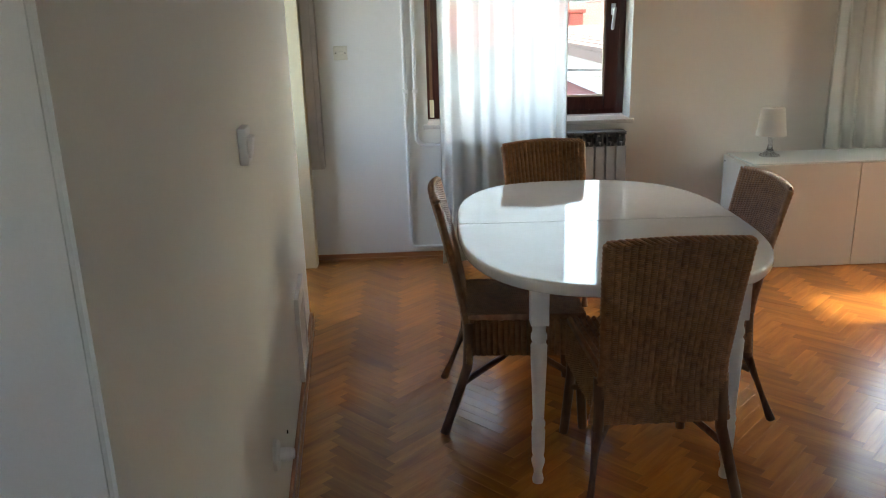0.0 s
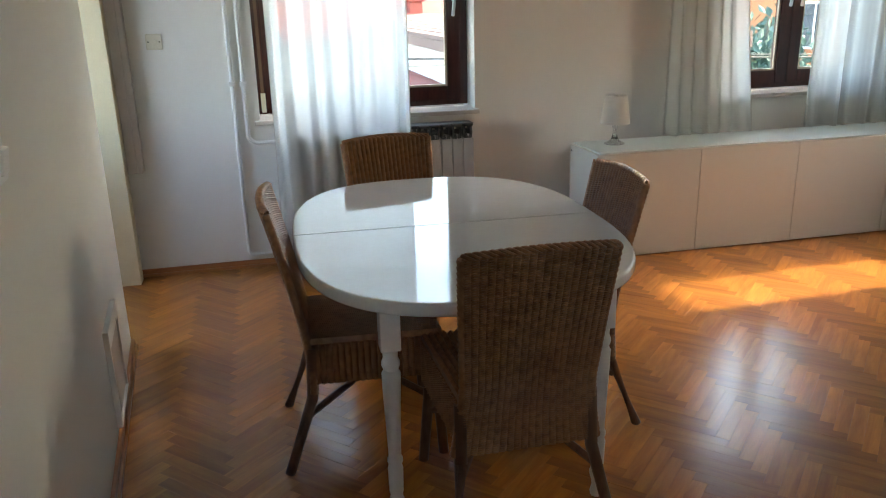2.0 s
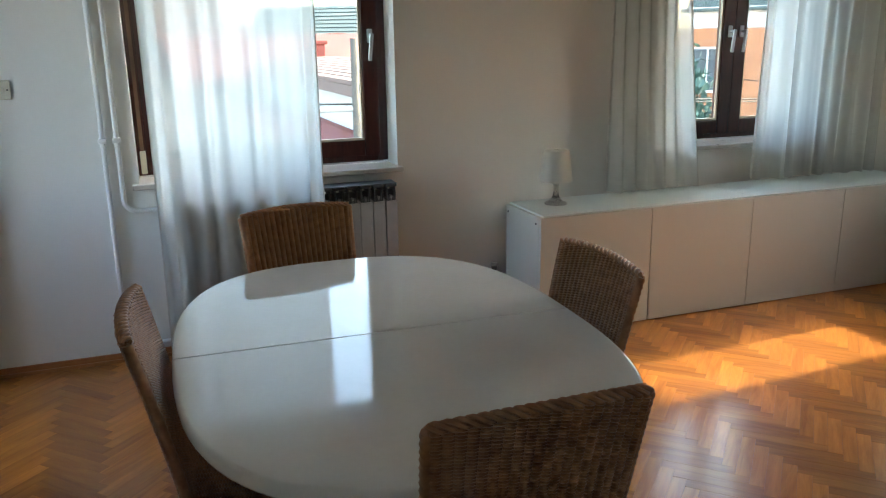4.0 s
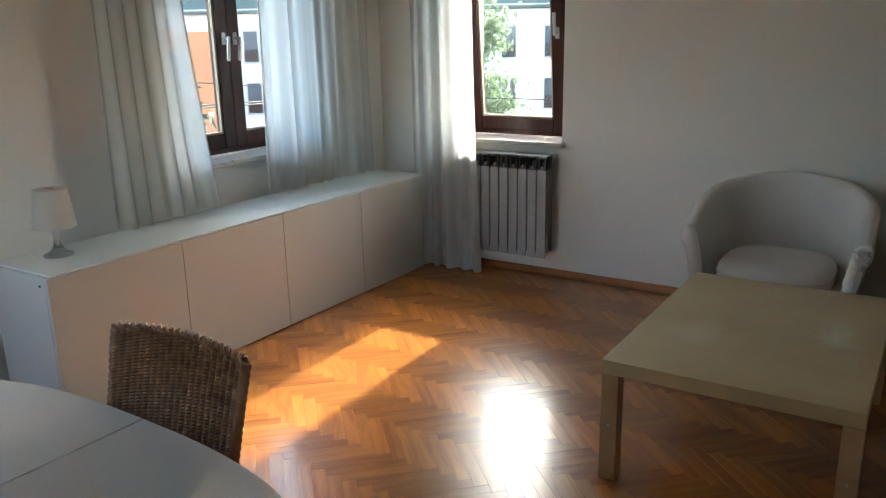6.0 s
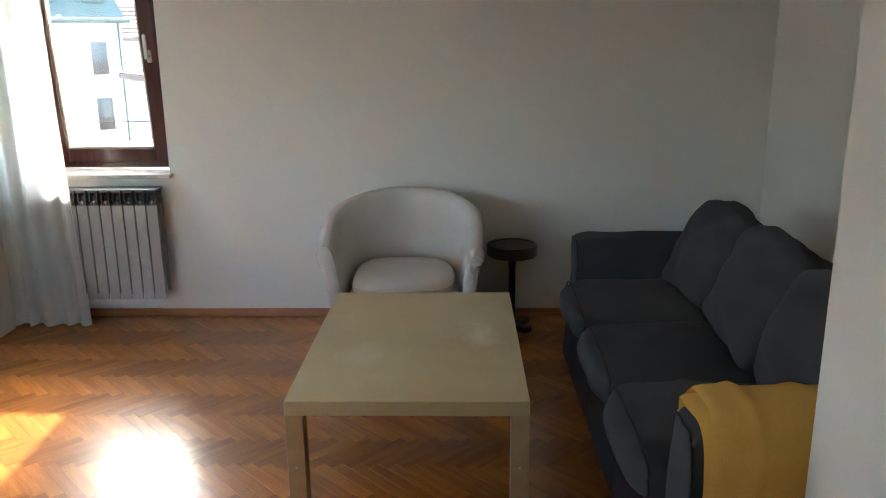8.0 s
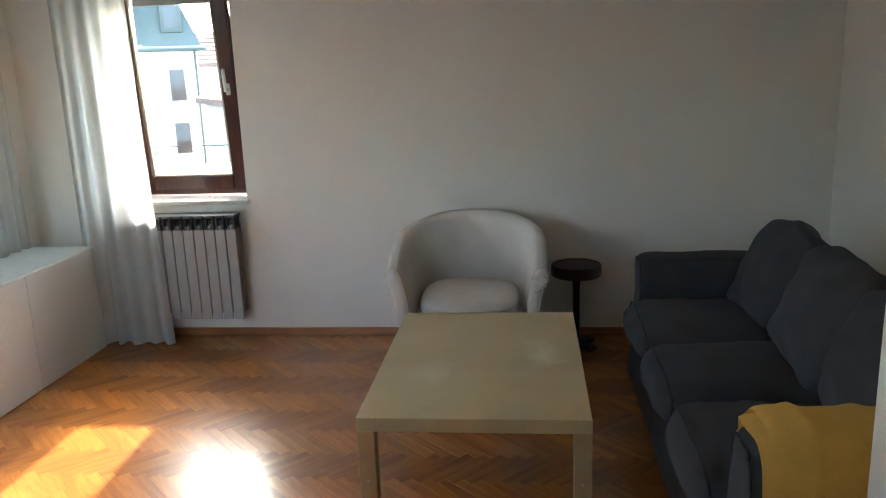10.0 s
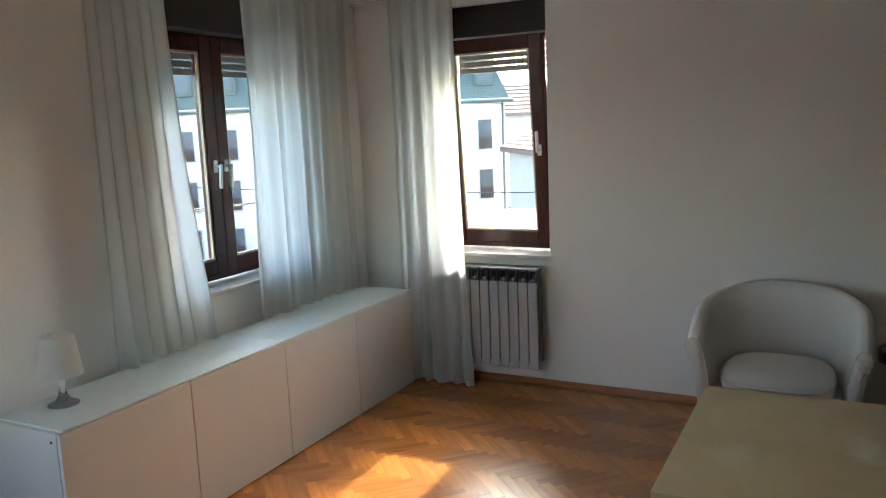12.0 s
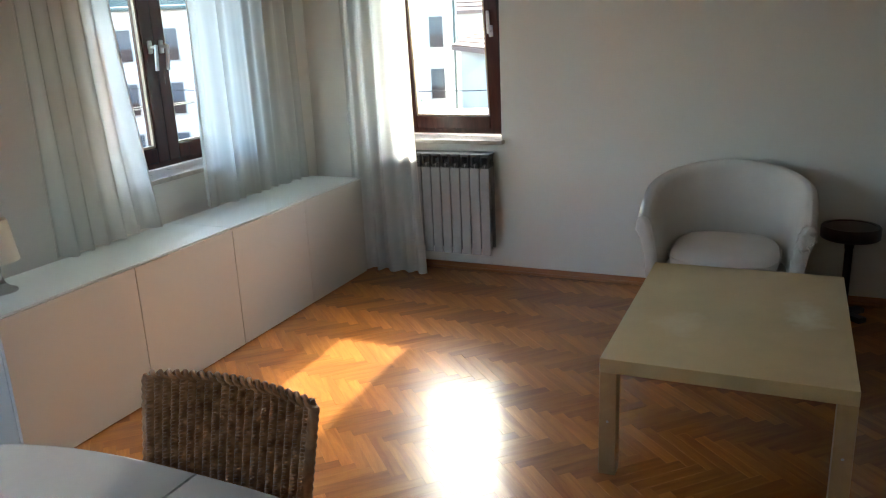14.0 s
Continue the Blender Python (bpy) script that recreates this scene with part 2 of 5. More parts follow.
# ---- plan ----
NY, EX, SY, CZ = 0.488, 2.88, -4.31, 2.80       # north, east, south walls, ceiling
T = 0.40                                        # outer wall thickness
HS, HN = -3.70, -3.39                           # wall between hall and room
LX = lambda y: -2.41 - 0.088 * (y + 1.9)        # west wall, slightly off square
W1 = (-1.86, -0.59, 0.86, 2.50)
W2 = (1.08, 2.22, 0.86, 2.545)
W3 = (-0.895, -0.11, 0.86, 2.465)


def wall_with(name, axis, face, out, lo, hi, holes, label):
    """A wall along x (axis 0) or y (axis 1), with its inner face at face, and window holes."""
    bm = bmesh.new()
    a0, a1 = sorted((face, face + out))

    def slab(u0, u1, z0, z1):
        if axis == 0:
            box(bm, u0, u1, a0, a1, z0, z1)
        else:
            box(bm, a0, a1, u0, u1, z0, z1)
    u = lo
    for h0, h1, z0, z1 in holes:
        slab(u, h0, 0, CZ)
        slab(h0, h1, 0, z0)
        slab(h0, h1, z1, CZ)
        u = h1
    slab(u, hi, 0, CZ)
    return solid(name, bm, M_WALL, label, "wall", "structure")


wall_with("wall_north", 0, NY, T, -3.4, EX + T, [W1, W2], "off-white painted plaster wall with two windows")
wall_with("wall_east", 1, EX, T, SY - 0.2, NY, [W3], "off-white painted plaster wall with one window")
bm = bmesh.new()
box(bm, 0.30, EX, SY - 0.2, SY, 0, CZ)
solid("wall_south", bm, M_WALL, "off-white painted plaster wall behind the sofa", "wall", "structure")
bm = bmesh.new()
rbox(bm, -0.98, 0.06, HS, HN, 0, CZ, 0.006)
box(bm, -0.10, 0.06, -5.9, HS - 0.0005, 0, CZ)
box(bm, 0.06, 0.30, SY - 0.2, SY, 0, CZ)
solid("wall_partition", bm, M_WALL, "pale painted partition wall between hall and living room", "wall", "structure")
bm = bmesh.new()
y0, y1 = HS, -0.55
vs = [bm.verts.new(p) for z in (0, CZ) for p in ((LX(y0), y0, z), (LX(y1), y1, z), (LX(y1) - 0.16, y1, z), (LX(y0) - 0.16, y0, z))]
for f in ((0, 1, 2, 3), (7, 6, 5, 4), (0, 4, 5, 1), (1, 5, 6, 2), (2, 6, 7, 3), (3, 7, 4, 0)):
    bm.faces.new([vs[i] for i in f])
bmesh.ops.bevel(bm, geom=[e for e in bm.edges if abs(e.verts[0].co.z - e.verts[1].co.z) > 1], offset=0.008, segments=3, affect='EDGES')
box(bm, -2.66 - 0.16, -2.62, 0.36, NY, 0, CZ)
box(bm, LX(y0) - 1.2, LX(y0) - 0.16, HS, HS + 0.16, 0, CZ)
box(bm, -2.82, -2.60, y1, 0.36, 2.06, CZ)
solid("wall_west", bm, M_WALL, "white painted wall with a doorway near the window", "wall", "structure")
# rooms beyond, closing the place; two unseen openings added to let daylight in
bm = bmesh.new()
for y0, y1, z0, z1 in ((-6.0, -0.70, 0, CZ), (-0.70, 0.20, 0, 1.0), (-0.70, 0.20, 2.15, CZ), (0.20, NY + T, 0, CZ)):
    box(bm, -3.5, -3.4, y0, y1, z0, z1)
for x0, x1, z0, z1 in ((-3.4, -2.0, 0, CZ), (-2.0, -1.5, 0, 1.5), (-2.0, -1.5, 2.1, CZ), (-1.5, 0.06, 0, CZ)):
    box(bm, x0, x1, -6.0, -5.9, z0, z1)
solid("wall_hall", bm, M_WALL, "painted hall wall with two added daylight openings", "wall", "structure")
bm = bmesh.new()
box(bm, -3.5, EX + T, SY - 0.2, NY + T, CZ, CZ + 0.2)
box(bm, -3.5, 0.06, -6.0, SY - 0.2, CZ, CZ + 0.2)
solid("ceiling", bm, M_CEIL, "plain white painted ceiling", "ceiling", "structure")
bm = bmesh.new()
box(bm, -3.5, EX + T, SY - 0.2, NY + T, -0.25, -0.012)
box(bm, -3.5, 0.06, -6.0, SY - 0.2, -0.25, -0.012)
solid("floor", bm, M_JOINT, "varnished oak herringbone parquet floor", "floor", "structure")


# ---- windows ----
def window(name, at, turn, width, height, label, tilt=0.0, mullion=None, ledge=0.045):
    """A wooden window in its opening. Local x along the wall, y outward, z up; origin at the opening's lower left inner corner."""
    w = thing(name, at, label, "window", kind="structure", turn=turn)
    d0, d1 = 0.17, 0.25
    bm = bmesh.new()
    rbox(bm, 0.0, 0.055, d0, d1, 0.02, height - 0.0, 0.005)
    rbox(bm, width - 0.055, width, d0, d1, 0.02, height, 0.005)
    rbox(bm, 0.055, width - 0.055, d0, d1, 0.02, 0.06, 0.005)
    rbox(bm, 0.055, width - 0.055, d0, d1, 1.38, 1.45, 0.005)
    part("window_frame", bm, M_FRAME, w, "dark red-brown stained wooden frame", True)
    bm = bmesh.new()
    rbox(bm, 0.0, width, 0.05, d0 - 0.002, 1.40, height - 0.012, 0.006)
    box(bm, 0.004, width - 0.004, 0.046, 0.05, 1.405, 1.412)
    part("shutter_box", bm, M_SHUTTER, w, "dark brown roller shutter box", True)
    bm = bmesh.new()
    rbox(bm, -0.02, width + 0.02, -0.012, 0.05, height - 0.012, height + 0.022, 0.004)
    part("box_trim", bm, M_WHITE, w, "white trim above the shutter box", True)
    # slats of the raised roller shutter
    for i in range(5):
        bm = bmesh.new()
        z = 1.185 + 0.044 * i
        rbox(bm, 0.058, width - 0.058, d1 + 0.03, d1 + 0.042, z, z + 0.036, 0.005)
        for k in range(int((width - 0.13) / 0.03)):
            box(bm, 0.062 + 0.03 * k, 0.078 + 0.03 * k, d1 + 0.034, d1 + 0.038, z + 0.0355, z + 0.0445)
        part("shutter_slat", bm, M_SLAT, w, "", True)
    bm = bmesh.new()
    rbox(bm, -0.03, width + 0.02, -ledge, d0 + 0.02, -0.016, 0.010, 0.005, 3)
    part("window_sill", bm, M_MARBLE, w, "pale stone inner sill", True)
    bm = bmesh.new()
    rbox(bm, 0.0, width, d1, T + 0.05, -0.02, 0.012, 0.004)
    part("outer_sill", bm, M_MARBLE, w, "", True)
    spans = [(0.045, width - 0.045)] if mullion is None else [(0.045, mullion), (mullion, width - 0.045)]
    for k, (x0, x1) in enumerate(spans):
        s = 0.085
        z0, z1 = 0.05, 1.39
        ya, yb = d0 - 0.018, d0 + 0.05
        m = Matrix.Identity(4)
        if tilt:
            m = Matrix.Translation((0, ya, z0)) @ Matrix.Rotation(radians(tilt), 4, 'X') @ Matrix.Translation((0, -ya, -z0))
        bm = bmesh.new()
        rbox(bm, x0, x0 + s, ya, yb, z0, z1, 0.006, 2, m)
        rbox(bm, x1 - s, x1, ya, yb, z0, z1, 0.006, 2, m)
        rbox(bm, x0 + s, x1 - s, ya, yb, z0, z0 + s, 0.006, 2, m)
        rbox(bm, x0 + s, x1 - s, ya, yb, z1 - s, z1, 0.006, 2, m)
        sash = part("sash", bm, M_FRAME, w, "tilted-open sash" if tilt else "", True)
        bm = bmesh.new()
        for u0, u1, v0, v1 in ((x0 + s, x1 - s, z0 + s, z0 + s + 0.012), (x0 + s, x1 - s, z1 - s - 0.012, z1 - s),
                               (x0 + s, x0 + s + 0.012, z0 + s + 0.012, z1 - s - 0.012), (x1 - s - 0.012, x1 - s, z0 + s + 0.012, z1 - s - 0.012)):
            box(bm, u0, u1, ya + 0.012, ya + 0.03, v0, v1, m)
        part("glazing_bead", bm, M_BEAD, sash)
        bm = bmesh.new()
        box(bm, x0 + s - 0.008, x1 - s + 0.008, ya + 0.034, ya + 0.040, z0 + s - 0.008, z1 - s + 0.008, m)
        p = part("pane", bm, M_GLASS, sash)
        p.visible_shadow = False
        # handle
        hx = (x1 - s * 0.5) if (mullion is None or k == 0) else (x0 + s * 0.5)
        hz = z0 + 0.62
        bm = bmesh.new()
        rbox(bm, hx - 0.014, hx + 0.014, ya - 0.012, ya, hz - 0.035, hz + 0.035, 0.004, 2, m)
        tube(bm, [m @ Vector((hx, ya - 0.01, hz)), m @ Vector((hx, ya - 0.045, hz))], 0.009)
        up = 1 if tilt else -1
        rbox(bm, hx - 0.010, hx + 0.010, ya - 0.056, ya - 0.040, hz - 0.012 if up > 0 else hz - 0.125, hz + 0.125 if up > 0 else hz + 0.012, 0.005, 3,
             m @ Matrix.Translation((hx, 0, hz)) @ Matrix.Rotation(radians(6 if not tilt else 0), 4, 'Y') @ Matrix.Translation((-hx, 0, -hz)))
        part("handle", bm, M_HANDLE, sash, "satin metal window handle", True)
    return w


M_BEAD = surface("pale_bead", (0.45, 0.36, 0.24), (0.58, 0.48, 0.34), rough=0.4, scale=12)
M_HANDLE = surface("silver_handle", (0.60, 0.60, 0.60), (0.72, 0.72, 0.72), rough=0.35, metal=0.6, relief=0.02)

window("window_1", (W1[0], NY, W1[2]), 0, W1[1] - W1[0], W1[3] - W1[2], "dark wooden casement window with grey shutter above radiator")
window("window_2", (W2[0], NY, W2[2]), 0, W2[1] - W2[0], W2[3] - W2[2], "dark wooden two-leaf casement window behind sheer curtains", mullion=0.56)
window("window_3", (EX, W3[1], W3[2]), -90, W3[1] - W3[0], W3[3] - W3[2], "dark wooden window tilted open above the radiator", tilt=5.2, ledge=0.055)


# ---- skirting ----
def skirting(name, x0, y0, x1, y1, label="varnished wooden skirting board"):
    a, b = Vector((x0, y0, 0)), Vector((x1, y1, 0))
    d = (b - a)
    L = d.length
    m = Matrix.Translation(a) @ Matrix.Rotation(math.atan2(d.y, d.x), 4, 'Z')
    bm = bmesh.new()
    rbox(bm, 0, L, -0.014, 0, 0, 0.044, 0.004, 2, m)
    rbox(bm, 0, L, -0.026, -0.0145, 0, 0.018, 0.004, 2, m)
    solid(name, bm, M_SKIRT, label, "skirting board", "structure", smooth=True)


skirting("baseboard_north", -2.62, NY, EX, NY)
skirting("baseboard_east", EX, NY, EX, SY)
skirting("baseboard_south", EX, SY, 0.06, SY)
skirting("baseboard_partition", 0.06, HN, -0.98, HN)
skirting("baseboard_west", LX(HS), HS, LX(-0.55), -0.55)


# ---- curtains ----
def curtain(name, a, b, z0, z1, folds, depth, label, seed, flare=0.0, hem=True):
    """A hanging sheer with uneven folds between two points, with thickness and a sewn hem."""
    rnd = random.Random(seed)
    a, b = Vector(a), Vector(b)
    d = b - a
    L = d.length
    d.normalize()
    nrm = Vector((-d.y, d.x, 0))
    n, rows = folds * 20, 48
    ph = [rnd.uniform(-0.5, 0.5) for _ in range(folds + 2)]
    am = [rnd.uniform(0.55, 1.25) for _ in range(folds + 2)]
    w = thing(name, ((a.x + b.x) / 2, (a.y + b.y) / 2, z0), label, "curtain", "sheer curtains")
    org = Vector(((a.x + b.x) / 2, (a.y + b.y) / 2, z0))

    def point(u, t, off):
        # u along 0..1, t from top 0 to bottom 1
        f = u * folds
        k = int(min(f, folds - 1e-6))
        q = f - k
        ang = 2 * math.pi * (f + 0.35 * (ph[k] * (1 - q) + ph[k + 1] * q) * (0.4 + t))
        amp = depth * (am[k] * (1 - q) + am[k + 1] * q) * (0.45 + 0.55 * min(1, t * 2.2))
        wav = math.sin(ang) + 0.9 * noise.noise(Vector((f * 0.9, t * 1.2, seed * 3.1))) * (0.3 + t) + 0.35 * noise.noise(Vector((f * 4.5, t * 2.0, seed * 1.7)))
        along = L * (u + 0.012 * math.sin(ang * 0.5 + 3 * t)) + flare * t * t * (u - 0.0)
        p = a + d * along + nrm * (amp * wav + off)
        p.z = z1 + (z0 - z1) * t + 0.004 * math.sin(ang * 1.0)
        return p - org

    def sheet(t0, t1, rws, mat, pname, lab, off):
        bm = bmesh.new()
        for side in (0, 1):
            grid = [[bm.verts.new(point(i / n, t0 + (t1 - t0) * j / rws, off + 0.0012 * side)) for i in range(n + 1)] for j in range(rws + 1)]
            if side and mat is M_SHEER:
                for v in [v for row in grid for v in row]:
                    bm.verts.remove(v)
                continue
            for j in range(rws):
                for i in range(n):
                    bm.faces.new((grid[j][i], grid[j][i + 1], grid[j + 1][i + 1], grid[j + 1][i]))
        return part(pname, bm, mat, w, lab, True)
    sheet(0.0, 1.0, rows, M_SHEER, "cloth", "", 0.0)
    if hem:
        sheet(0.925, 1.0, 4, M_HEM, "hem", "double-folded hem", -0.003)
    sheet(0.0, 0.028, 2, M_HEM, "heading_tape", "gathered heading tape", -0.003)
    # side seams
    for u in (0.004, 0.996):
        bm = bmesh.new()
        tube(bm, [point(u, t / 30, -0.001) for t in range(31)], 0.0035, 6)
        part("seam", bm, M_HEM, w)
    return w


RODZ, RODE = 2.735, 2.655
curtain("sheer_curtain", (-1.80, 0.288, 0), (-1.015, 0.288, 0), 0.02, RODZ - 0.02, 7, 0.020, "white sheer voile curtain hanging before the radiator", 3)
curtain("sheer_curtain", (0.63, 0.400, 0), (1.085, 0.400, 0), 0.646, RODZ - 0.02, 6, 0.022, "white sheer voile curtain hanging down onto the sideboard", 5, flare=0.15, hem=False)
curtain("sheer_curtain", (1.635, 0.400, 0), (2.63, 0.400, 0), 0.646, RODZ - 0.02, 9, 0.022, "wide white sheer voile curtain hanging down onto the sideboard", 8, hem=False)
curtain("sheer_curtain", (2.675, 0.09, 0), (2.675, -0.37, 0), 0.012, RODE - 0.02, 5, 0.022, "white sheer voile curtain reaching the floor by radiator", 11, flare=0.06)


def curtain_rod(a, b, label, brackets, wall):
    a, b = Vector(a), Vector(b)
    w = thing("curtain_rod", tuple(a), label, "curtain rod", "curtain rods")
    d = (b - a)
    bm = bmesh.new()
    tube(bm, [(0, 0, 0), d], 0.011, 12)
    part("rod", bm, M_WHITE, w, "", True)
    for q in (0, 1):
        bm = bmesh.new()
        e = d.normalized()
        c = d * q
        tube(bm, [c + e * (-0.02 if q == 0 else -0.005), c + e * (0.005 if q == 0 else 0.02)], 0.016, 12)
        part("finial", bm, M_WHITE, w, "", True)
    for f in brackets:
        bm = bmesh.new()
        c = d * f
        o = Vector(wall)
        tube(bm, [c, c + o * 0.9], 0.007, 8)
        lathe(bm, [(0.016, -0.014), (0.018, 0.0), (0.016, 0.014)], tuple(c), 12)
        e = c + o
        rbox(bm, e.x - 0.014, e.x + 0.014, e.y - 0.014, e.y + 0.014, e.z - 0.03, e.z + 0.03, 0.004)
        part("bracket", bm, M_WHITE, w, "", True)
    return w


curtain_rod((-1.92, 0.28, RODZ), (-0.50, 0.28, RODZ), "slim white curtain rod above the window", (0.06, 0.94), (0, 0.205, 0))
curtain_rod((0.50, 0.40, RODZ), (2.70, 0.40, RODZ), "long slim white curtain rod above the window", (0.04, 0.5, 0.97), (0, 0.087, 0))
curtain_rod((2.655, 0.14, RODE), (2.655, -1.23, RODE), "slim white curtain rod on the window wall", (0.05, 0.985), (0.222, 0, 0))


# ---- pipes ----
def pipe(name, pts, r, label, clips=()):
    w = thing(name, pts[0], label, "pipe")
    o = Vector(pts[0])
    bm = bmesh.new()
    tube(bm, [Vector(p) - o for p in pts], r, 12)
    part("tube", bm, M_WHITE, w, "", True)
    for c in clips:
        bm = bmesh.new()
        c = Vector(c) - o
        rbox(bm, c.x - 0.018, c.x + 0.018, c.y - 0.018, c.y + 0.018, c.z - 0.012, c.z + 0.012, 0.004)
        part("clip", bm, M_WHITE, w, "", True)


def bend(cx, cz, r, a0, a1, y, n=8):
    return [(cx + r * math.cos(radians(a0 + (a1 - a0) * i / n)), y, cz + r * math.sin(radians(a0 + (a1 - a0) * i / n))) for i in range(n + 1)]


pipe("heating_pipe", [(-1.995, NY - 0.02, CZ - 0.005)] + bend(-1.965, 0.11, 0.03, 180, 270, NY - 0.02) + [(-1.69, NY - 0.02, 0.08)], 0.011,
     "white painted heating pipe down the wall to radiator", [(-1.995, NY - 0.02, 1.08)])
pipe("heating_pipe", [(-1.935, NY - 0.02, CZ - 0.005)] + bend(-1.88, 0.80, 0.055, 180, 270, NY - 0.02) + [(-1.69, NY - 0.02, 0.745)], 0.011,
     "white painted heating pipe bending to the radiator", [(-1.935, NY - 0.02, 1.08)])
pipe("heating_pipe", [(EX - 0.035, NY - 0.005, 2.535), (EX - 0.035, SY + 0.01, 2.535)], 0.013,
     "white painted heating pipe along the top of wall", [(EX - 0.03, 0.10, 2.535), (EX - 0.03, -2.24, 2.535)])
bm = bmesh.new()
rbox(bm, EX - 0.010, EX, SY, W3[0] - 0.03, 2.44, 2.462, 0.004)
solid("trim_east", bm, M_WHITE, "thin white plaster ledge on the wall", "trim", "structure", smooth=True)


# ---- radiators ----
def radiator(at, turn, fins, label, height=0.68):
    """Cast aluminium column radiator. Local x along the wall, y into the room; back at y = 0."""
    w = thing("radiator", at, label, "radiator", "radiators under windows", turn=turn)
    p = 0.0665
    for i in range(fins):
        bm = bmesh.new()
        x = i * p
        rbox(bm, x + 0.003, x + p - 0.003, 0.150, 0.158, 0.0, height - 0.085, 0.003)
        rbox(bm, x + 0.026, x + p - 0.026, 0.05, 0.150, 0.02, height - 0.06, 0.004)
        rbox(bm, x + 0.006, x + p - 0.006, 0.05, 0.060, 0.03, height - 0.06, 0.003)
        part("fin", bm, M_RAD, w, "", True)
        # head and grille are coloured dark for the shade between the fins
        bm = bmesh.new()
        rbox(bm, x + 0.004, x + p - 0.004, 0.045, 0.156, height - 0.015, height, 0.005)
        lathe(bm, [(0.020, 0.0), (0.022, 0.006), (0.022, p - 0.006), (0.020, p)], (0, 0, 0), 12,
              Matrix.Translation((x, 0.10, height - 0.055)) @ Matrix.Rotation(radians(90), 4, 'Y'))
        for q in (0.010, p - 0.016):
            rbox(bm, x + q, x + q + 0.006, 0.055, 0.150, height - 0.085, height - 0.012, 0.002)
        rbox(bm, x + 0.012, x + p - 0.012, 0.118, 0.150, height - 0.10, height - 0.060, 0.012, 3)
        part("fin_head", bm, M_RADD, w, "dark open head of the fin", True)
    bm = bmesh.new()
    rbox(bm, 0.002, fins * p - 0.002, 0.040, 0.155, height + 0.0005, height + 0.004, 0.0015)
    part("top_plate", bm, M_RADD, w, "top grille in shadow-dark enamel", True)
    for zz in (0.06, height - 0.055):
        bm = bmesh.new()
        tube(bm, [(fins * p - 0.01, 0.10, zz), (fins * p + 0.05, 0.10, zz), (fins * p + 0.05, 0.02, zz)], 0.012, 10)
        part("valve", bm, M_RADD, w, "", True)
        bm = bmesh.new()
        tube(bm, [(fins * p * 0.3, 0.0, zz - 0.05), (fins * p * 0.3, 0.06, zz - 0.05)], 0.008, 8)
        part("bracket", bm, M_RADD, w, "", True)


radiator((-0.64, NY, 0.125), 180, 16, "grey-white aluminium column radiator under the window")
radiator((EX, -0.865, 0.150), 90, 12, "grey-white aluminium column radiator under tilted window", 0.645)


# ---- sideboard ----
M_CAB = surface("cabinet_white", (0.565, 0.555, 0.50), (0.585, 0.575, 0.52), rough=0.5, rough_var=0.02, scale=3, fine=180, relief=0.03)
M_GTOP = surface("white_glass_top", (0.60, 0.67, 0.645), (0.66, 0.73, 0.705), rough=0.30, scale=3, relief=0.0, rough_var=0.03)
CABW = 0.66


def cabinet(x, w, label):
    c = thing("sideboard_unit", (x, 0, 0), label, "sideboard", "sideboard units")
    bm = bmesh.new()
    t = 0.018
    rbox(bm, 0.0005, t, 0.02, 0.41, 0.004, 0.632, 0.0015)
    rbox(bm, w - t, w - 0.0005, 0.02, 0.41, 0.004, 0.632, 0.0015)
    rbox(bm, t, w - t, 0.02, 0.41, 0.004, 0.03, 0.0015)
    rbox(bm, t, w - t, 0.02, 0.41, 0.612, 0.632, 0.0015)
    box(bm, t, w - t, 0.402, 0.41, 0.03, 0.612)
    part("body", bm, M_CAB, c, "", True)
    bm = bmesh.new()
    rbox(bm, 0.0018, w - 0.0018, 0.0, 0.018, 0.006, 0.630, 0.0015)
    part("door", bm, M_CAB, c, "plain matt white door", True)
    return c


for i in range(4):
    c = cabinet(i * CABW, CABW, "low white laminate sideboard unit with plain door")
    if i == 0:
        for y in (0.05, 0.385):
            bm = bmesh.new()
            lathe(bm, [(0.006, 0), (0.005, 0.003)], (0, 0, 0), 10, Matrix.Translation((0.0005, y, 0.595)) @ Matrix.Rotation(radians(-90), 4, 'Y'))
            part("screw_hole", bm, M_DARK, c, "dark connector hole")
for i in range(2):
    bm = bmesh.new()
    rbox(bm, i * 2 * CABW + (0.0 if i else 0.02), (i + 1) * 2 * CABW - 0.002, 0.005, 0.41, 0.632, 0.641, 0.0015)
    solid("sideboard_glass_top", bm, M_GTOP, "pale green-white glass top lying on the sideboard", "glass top", group="sideboard tops", smooth=True)

# ---- table lamp ----
M_SHADE = sheer("lamp_shade_white", (0.86, 0.84, 0.79), (0.80, 0.76, 0.68), 0.0)
M_CLEAR = glass("clear_plastic", (0.95, 0.96, 0.96), 0.25)
M_CLEAR.node_tree.nodes["Principled BSDF"].inputs["Transmission Weight"].default_value = 0.85
lamp = thing("table_lamp", (0.225, 0.265, 0.641), "small white plastic table lamp on the sideboard", "lamp")
bm = bmesh.new()
lathe(bm, [(0.062, 0.0), (0.060, 0.006), (0.038, 0.014), (0.018, 0.04), (0.012, 0.07), (0.013, 0.10), (0.024, 0.125), (0.024, 0.135)], n=28)
part("foot", bm, M_CLEAR, lamp, "clear translucent plastic foot", True)
bm = bmesh.new()
pr = [(0.088, 0.125), (0.068, 0.285), (0.064, 0.290), (0.020, 0.291), (0.020, 0.2885), (0.0635, 0.2875), (0.0665, 0.283), (0.0865, 0.1255)]
rings = []
